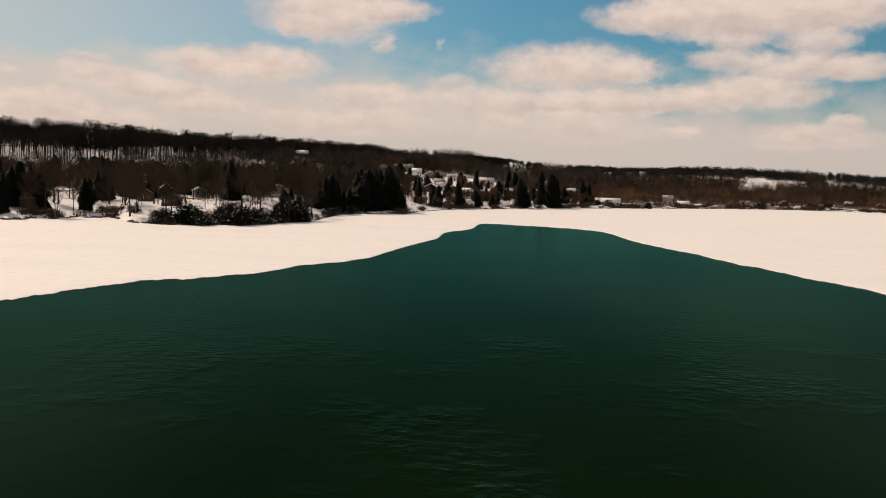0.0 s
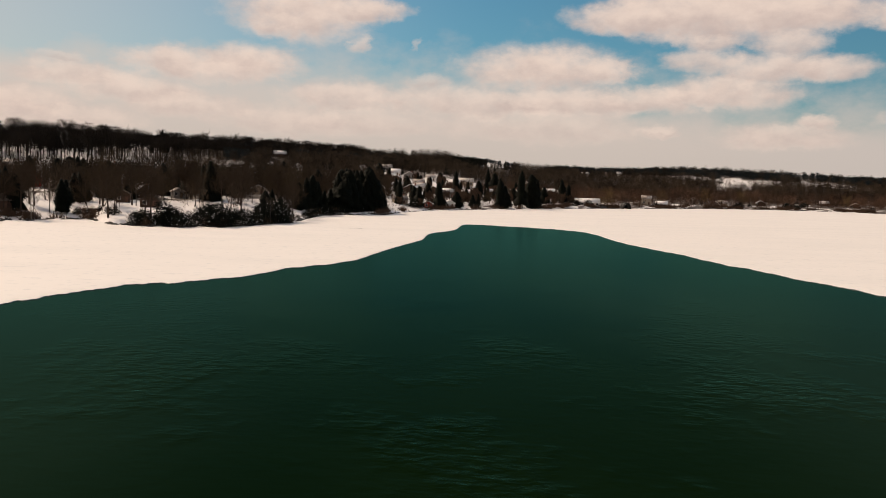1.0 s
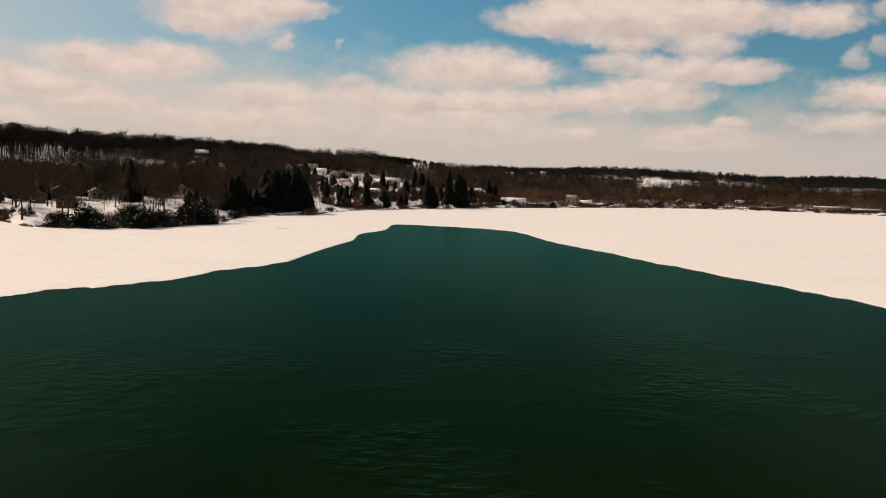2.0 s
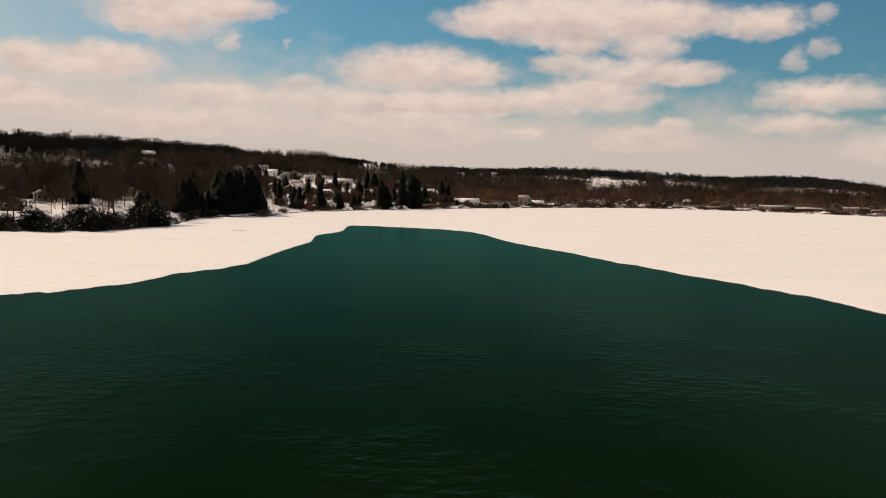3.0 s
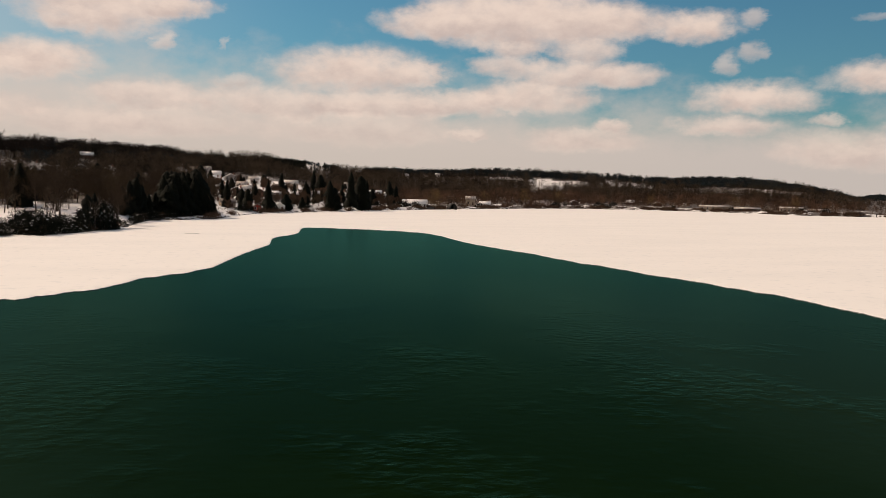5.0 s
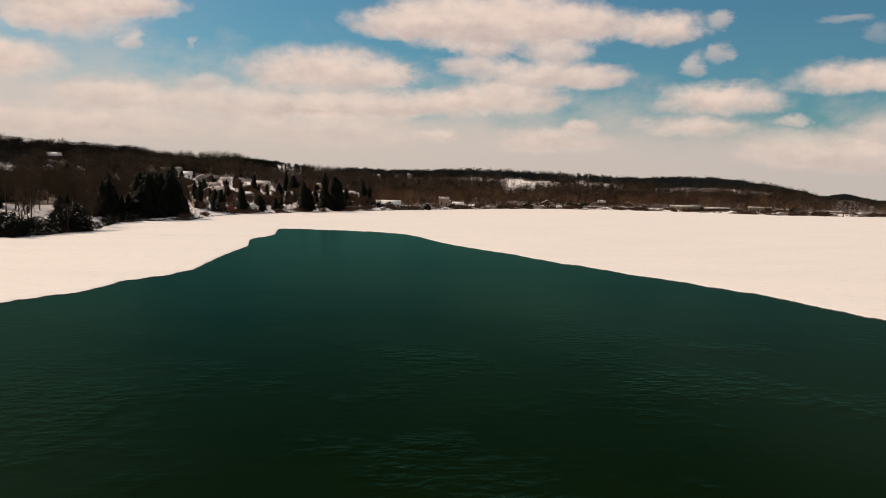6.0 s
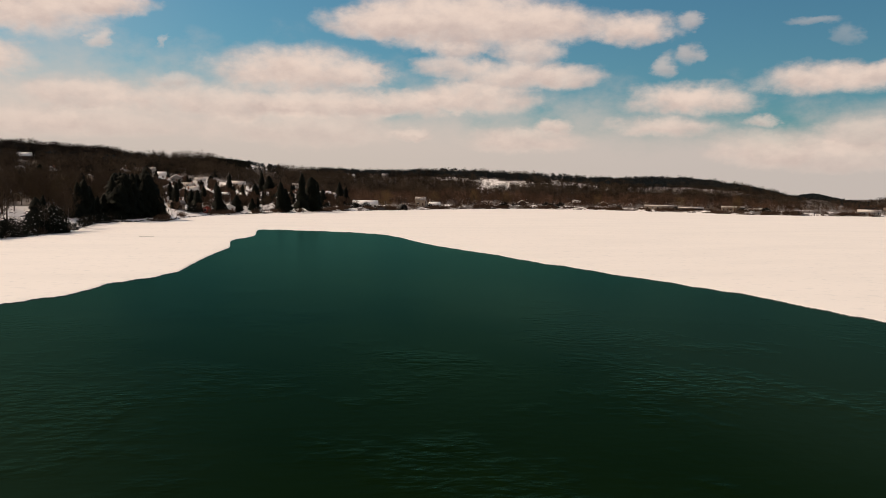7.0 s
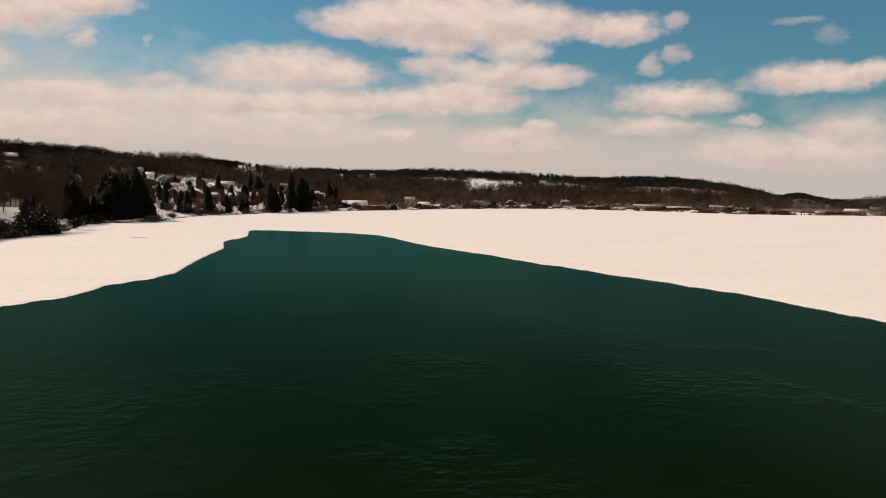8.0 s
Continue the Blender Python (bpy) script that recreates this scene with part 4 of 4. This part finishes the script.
    r = np.interp(az, a, rc) - 25 - 240 * g.random(n)
    x, y = r * np.sin(np.radians(az)), r * np.cos(np.radians(az))
    keep = (g.random(n) < np.clip(wobble(x, y, 45) + 0.75, 0, 1)) & ~blocks_house(x, y)
    x, y = x[keep], y[keep]
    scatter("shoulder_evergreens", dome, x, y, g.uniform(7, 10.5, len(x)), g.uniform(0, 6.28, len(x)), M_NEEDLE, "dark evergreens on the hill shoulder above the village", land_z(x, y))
    # a higher ridge far off beyond the valley mouth
    n = 1500
    az = g.uniform(38.9, 43.2, n)
    r = np.interp(az, a, rc) + 30 - 800 * g.random(n) ** 2
    x, y = r * np.sin(np.radians(az)), r * np.cos(np.radians(az))
    scatter("ridge_woods", dome, x, y, np.interp(az, [38.9, 39.8, 40.4, 40.9, 41.5, 43.2], [4, 6.5, 8, 7, 5, 4]) * g.uniform(0.8, 1.15, n), g.uniform(0, 6.28, n), M_NEEDLE_HAZE,
            "evergreen woods on a far ridge, blue haze painted into their colour", land_z(x, y))
    # brush along the waterline
    brush = []
    for k in range(6):
        P = g.normal(0, 0.35, (60, 3)) * (1, 1, 0.2)
        P[:, 2] = np.abs(P[:, 2])
        D = g.normal(0, 0.5, (60, 3)) + (0, 0, 0.9)
        D /= np.linalg.norm(D, axis=1, keepdims=True)
        brush.append(blades(P, D, g.uniform(0.4, 1.0, 60), np.full(60, 0.03), g))
    n = 2300
    az = np.concatenate([g.uniform(-34, 50, 1500), g.uniform(8, 46, 800)])
    az = az[(np.sin(az * 1.7) + np.sin(az * 4.1 + 1) + g.normal(0, 0.5, n)) > np.where(az < 0, 0.7, 0.0)]
    r = shore_r(az) + g.gamma(1.6, 4.0, len(az)) + 1.5
    x, y = r * np.sin(np.radians(az)), r * np.cos(np.radians(az))
    scatter("shore_brush", brush, x, y, g.uniform(1.2, 3.4, len(x)), g.uniform(0, 6.28, len(x)), M_BRUSH, "tangled brown brush along the frozen waterline", np.maximum(land_z(x, y), 0.1))


woods()


# ---- houses and sheds ----
def slab(name, corners, thick, m, parent):
    """A flat board with the given four corners as its upper side."""
    c = [Vector(p) for p in corners]
    nrm = (c[1] - c[0]).cross(c[3] - c[0]).normalized()
    if nrm.z < 0:
        nrm = -nrm
    V = [tuple(p) for p in c] + [tuple(p - nrm * thick) for p in c]
    F = [(0, 1, 2, 3), (7, 6, 5, 4), (0, 4, 5, 1), (1, 5, 6, 2), (2, 6, 7, 3), (3, 7, 4, 0)]
    return mesh_object(name, V, F, m, parent=parent)


def block(name, x0, x1, y0, y1, z0, z1, m, parent):
    V = [(x, y, z) for z in (z0, z1) for x, y in ((x0, y0), (x1, y0), (x1, y1), (x0, y1))]
    F = [(3, 2, 1, 0), (4, 5, 6, 7), (0, 1, 5, 4), (1, 2, 6, 5), (2, 3, 7, 6), (3, 0, 4, 7)]
    return mesh_object(name, V, F, m, parent=parent)


def house(name, x, y, w, d, wall_h, rise, turn, m_wall, label, windows=3, door=True, chimney=True, gable_front=False, m_roof=None, category="house", sink=0.6, storeys=1, group="lakeside houses"):
    """A gabled house; its front faces -y before it is turned. Walls, roof halves with snow, windows, door, chimney."""
    root = new(name)
    hw, hd = w / 2, d / 2
    m_roof = m_roof or M_ROOF_SNOW
    # walls with their gables, closed below
    if gable_front:
        V = [(-hw, -hd, -sink), (hw, -hd, -sink), (hw, hd, -sink), (-hw, hd, -sink), (-hw, -hd, wall_h), (hw, -hd, wall_h), (hw, hd, wall_h), (-hw, hd, wall_h),
             (0, -hd, wall_h + rise), (0, hd, wall_h + rise)]
        F = [(0, 1, 5, 4), (1, 2, 6, 5), (2, 3, 7, 6), (3, 0, 4, 7), (4, 5, 8, 8), (6, 7, 9, 9)]
    else:
        V = [(-hw, -hd, -sink), (hw, -hd, -sink), (hw, hd, -sink), (-hw, hd, -sink), (-hw, -hd, wall_h), (hw, -hd, wall_h), (hw, hd, wall_h), (-hw, hd, wall_h),
             (-hw, 0, wall_h + rise), (hw, 0, wall_h + rise)]
        F = [(0, 1, 5, 4), (1, 2, 6, 5), (2, 3, 7, 6), (3, 0, 4, 7), (7, 4, 8, 8), (5, 6, 9, 9)]
    me = bpy.data.meshes.new("wall")
    me.from_pydata(V, [], [f if f[2] != f[3] else f[:3] for f in F])
    me.materials.append(m_wall)
    new("wall", me).parent = root
    o, th, up = 0.45, 0.28, 0.05
    if gable_front:
        k = rise / hw
        for sx in (-1, 1):
            slab("roof", [(0, -hd - o, wall_h + rise + th + up), (sx * (hw + o), -hd - o, wall_h - k * o + th + up), (sx * (hw + o), hd + o, wall_h - k * o + th + up), (0, hd + o, wall_h + rise + th + up)], th, m_roof, root)
    else:
        k = rise / hd
        for sy in (-1, 1):
            slab("roof", [(-hw - o, 0, wall_h + rise + th + up), (-hw - o, sy * (hd + o), wall_h - k * o + th + up), (hw + o, sy * (hd + o), wall_h - k * o + th + up), (hw + o, 0, wall_h + rise + th + up)], th, m_roof, root)
    for st in range(storeys):
        for q in range(windows):
            cx = -hw + w * (q + 0.5) / windows
            if door and st == 0 and q == windows // 2:
                block("door", cx - 0.5, cx + 0.5, -hd - 0.06, -hd + 0.02, 0.0, 2.05, M_DOOR, root)
                continue
            z0 = 0.9 + st * 2.6
            fr = block("window", cx - 0.62, cx + 0.62, -hd - 0.05, -hd + 0.02, z0 - 0.08, z0 + 1.3, M_TRIM, root)
            block("pane", cx - 0.52, cx + 0.52, -hd - 0.07, -hd - 0.045, z0, z0 + 1.22, M_GLASS, fr)
    if chimney:
        block("chimney", hw * 0.45, hw * 0.45 + 0.7, -0.05, 0.6, wall_h + rise * 0.5, wall_h + rise + 1.0, M_CHIMNEY, root)
    root.matrix_basis = pose(x, y, float(max(land_z(x, y), 0.1)) + 0.1, 0, 0, turn)
    return tagged(root, label, category, group)


WORDS = {"white": "white clapboard", "beige": "beige plastered", "brown": "brown timber", "grey": "grey shingled", "red": "red painted timber"}
for k, (x, y, w, wh, turn, c) in enumerate(VILLAGE + HILLSIDE + FAR_SHORE + NEAR_SHORE + HILL_COTTAGES + WOOD_COTTAGES + EAST_SHORE):
    small = w < 6.1
    rise = 3.2 if (x, y) == (-179, 400) else 0.3 + 0.22 * w if w < 12 else 2.4
    roof = M_ROOF_DARK if (x, y) in ((-133, 272), (-112, 322), (1.5, 452), (-93, 293), (543, 564)) else M_ROOF_PATCHY if k % 3 == 2 else M_ROOF_SNOW
    cap = "weathered dark" if roof is M_ROOF_DARK else "partly snowed" if roof is M_ROOF_PATCHY else "snow-covered"
    text = f"{WORDS[c]} {'cottage' if small else 'house'} with a {cap} {'steep ' if rise > 2.5 else ''}gable roof"
    house("cottage" if small else "house", x, y, w, max(4.4, 0.72 * w), wh, rise, turn, WALLS[c], text, 2 + (w > 7.4) + 2 * (w > 12), True, not small, w < 6.9 or (k % 3 == 1 and w < 10), m_roof=roof)
for x, y, w, wh, turn, c in LONG:
    house("long_building", x, y, w, 7.5, wh, 0.9, turn, WALLS[c], f"long low {WORDS[c]} building with a partly snowed roof", 6, True, False, m_roof=M_ROOF_PATCHY, category="building")


# ---- things at the waterline ----
def boat_shelter(x, y, turn):
    """A dark rounded shelter of bent sheet over a frame, open to the lake."""
    root = new("boat_shelter")
    V, F, n = [], [], 13
    for q, yy in enumerate((-3.0, 3.0)):
        for rad in (2.6, 2.4):
            for k in range(n):
                a = math.pi * k / (n - 1)
                V.append((rad * math.cos(a), yy, 0.2 + rad * 1.45 * math.sin(a)))
    for k in range(n - 1):
        F += [(k, k + 1, 2 * n + k + 1, 2 * n + k), (n + k + 1, n + k, 3 * n + k, 3 * n + k + 1), (k, n + k, n + k + 1, k + 1), (2 * n + k + 1, 3 * n + k + 1, 3 * n + k, 2 * n + k)]
    mesh_object("cover", V, F, M_DARK, parent=root)
    block("back_panel", -2.3, 2.3, 2.7, 2.8, 0, 2.6, M_DARK, root)
    for sx in (-2.5, 2.4):
        block("skid", sx, sx + 0.12, -3, 3, -0.3, 0.25, M_BARK, root)
    root.matrix_basis = pose(x, y, 0.35, 0, 0, turn)
    tagged(root, "dark rounded boat shelter on the frozen far shore", "shelter")


boat_shelter(135, 574, 10)


def dock(x, y, turn, length):
    """A low timber landing stage: posts, two beams, planks."""
    root = new("dock")
    n = int(length / 0.55)
    for k in range(n):
        block("plank", -0.9, 0.9, k * 0.55, k * 0.55 + 0.45, 0.62, 0.68, M_TIMBER, root)
    for sx in (-0.8, 0.68):
        block("beam", sx, sx + 0.12, 0, length, 0.46, 0.62, M_TIMBER, root)
        for k in range(int(length / 2.5) + 1):
            block("post", sx - 0.02, sx + 0.14, k * 2.4, k * 2.4 + 0.16, -0.6, 1.0, M_BARK, root)
    root.matrix_basis = pose(x, y, 0.2, 0, 0, turn)
    tagged(root, "weathered timber dock standing in the lake ice", "dock", "docks")


for x, y, turn, length in ((-37.5, 346, 60, 9), (-17, 367, 75, 8), (-128, 259, 80, 7), (30, 474, -60, 8), (500, 528, 50, 14)):
    dock(x, y, turn, length)


def marker_post(x, y, h):
    root = new("marker_post")
    mesh_object("post", *stick((0, 0, -0.3), (0, 0, h), 0.34, 0.24, 7), M_DARK, parent=root)
    block("foot", -0.45, 0.45, -0.45, 0.45, -0.05, 0.25, M_DARK, root)
    block("board", -0.35, 0.35, -0.3, -0.2, h * 0.55, h * 0.95, M_DARK, root)
    root.matrix_basis = pose(x, y, 0.2, 0, 0, 20)
    tagged(root, "dark wooden marker post standing on the ice", "post", "marker posts")


marker_post(445, 538, 2.6)
house("ice_hut", 438, 546, 2.2, 2.0, 2.4, 0.6, 15, M_DARK, "small dark timber fishing hut standing on the ice", 1, True, False, m_roof=M_ROOF_DARK, category="hut", group="huts on the ice")
house("lake_house", 503, 545, 16, 8, 2.4, 1.7, -42, WALLS["grey"], "grey shingled house with a patchy snowy roof by a dark bank", 5, True, True, m_roof=M_ROOF_PATCHY, group="lakeside houses")


def bank_stones():
    """Dark stones and driftwood along the foot of the bank."""
    g = np.random.default_rng(41)
    n = 1700
    az = np.concatenate([g.uniform(-34, -2, 900), g.uniform(-2, 50, 800)])
    az = az[(np.sin(az * 2.3 + 0.6) + np.sin(az * 5.3) + g.normal(0, 0.4, n)) > np.where(az < -2, -0.9, -0.2)]
    r = shore_r(az) + g.uniform(0.4, 3.0, len(az))
    oct_v = np.array([(1, 0, 0), (-1, 0, 0), (0, 1, 0), (0, -1, 0), (0, 0, 1), (0, 0, -1)], float)
    oct_f = np.array([(0, 2, 4), (2, 1, 4), (1, 3, 4), (3, 0, 4), (2, 0, 5), (1, 2, 5), (3, 1, 5), (0, 3, 5)])
    temps = [(oct_v * (g.uniform(0.6, 1.8), g.uniform(0.4, 0.8), g.uniform(0.3, 0.7)) + g.normal(0, 0.08, (6, 3)), oct_f) for k in range(8)]
    x, y = r * np.sin(np.radians(az)), r * np.cos(np.radians(az))
    scatter("bank_stones", temps, x, y, g.uniform(0.4, 1.0, len(x)), g.uniform(0, 6.28, len(x)), M_STONE, "dark stones and driftwood at the foot of the bank", np.maximum(land_z(x, y), 0.15))["category"] = "stones"


bank_stones()
crack = block("ice_crack", -2, 2, -0.5, 0.5, 0.14, 0.175, M_ICE_EDGE, None)
crack.matrix_basis = pose(-21.7, 262.7, 0, 0, 0, 3)
tagged(crack, "narrow refrozen grey crack in the snowy ice", "crack", kind="structure")
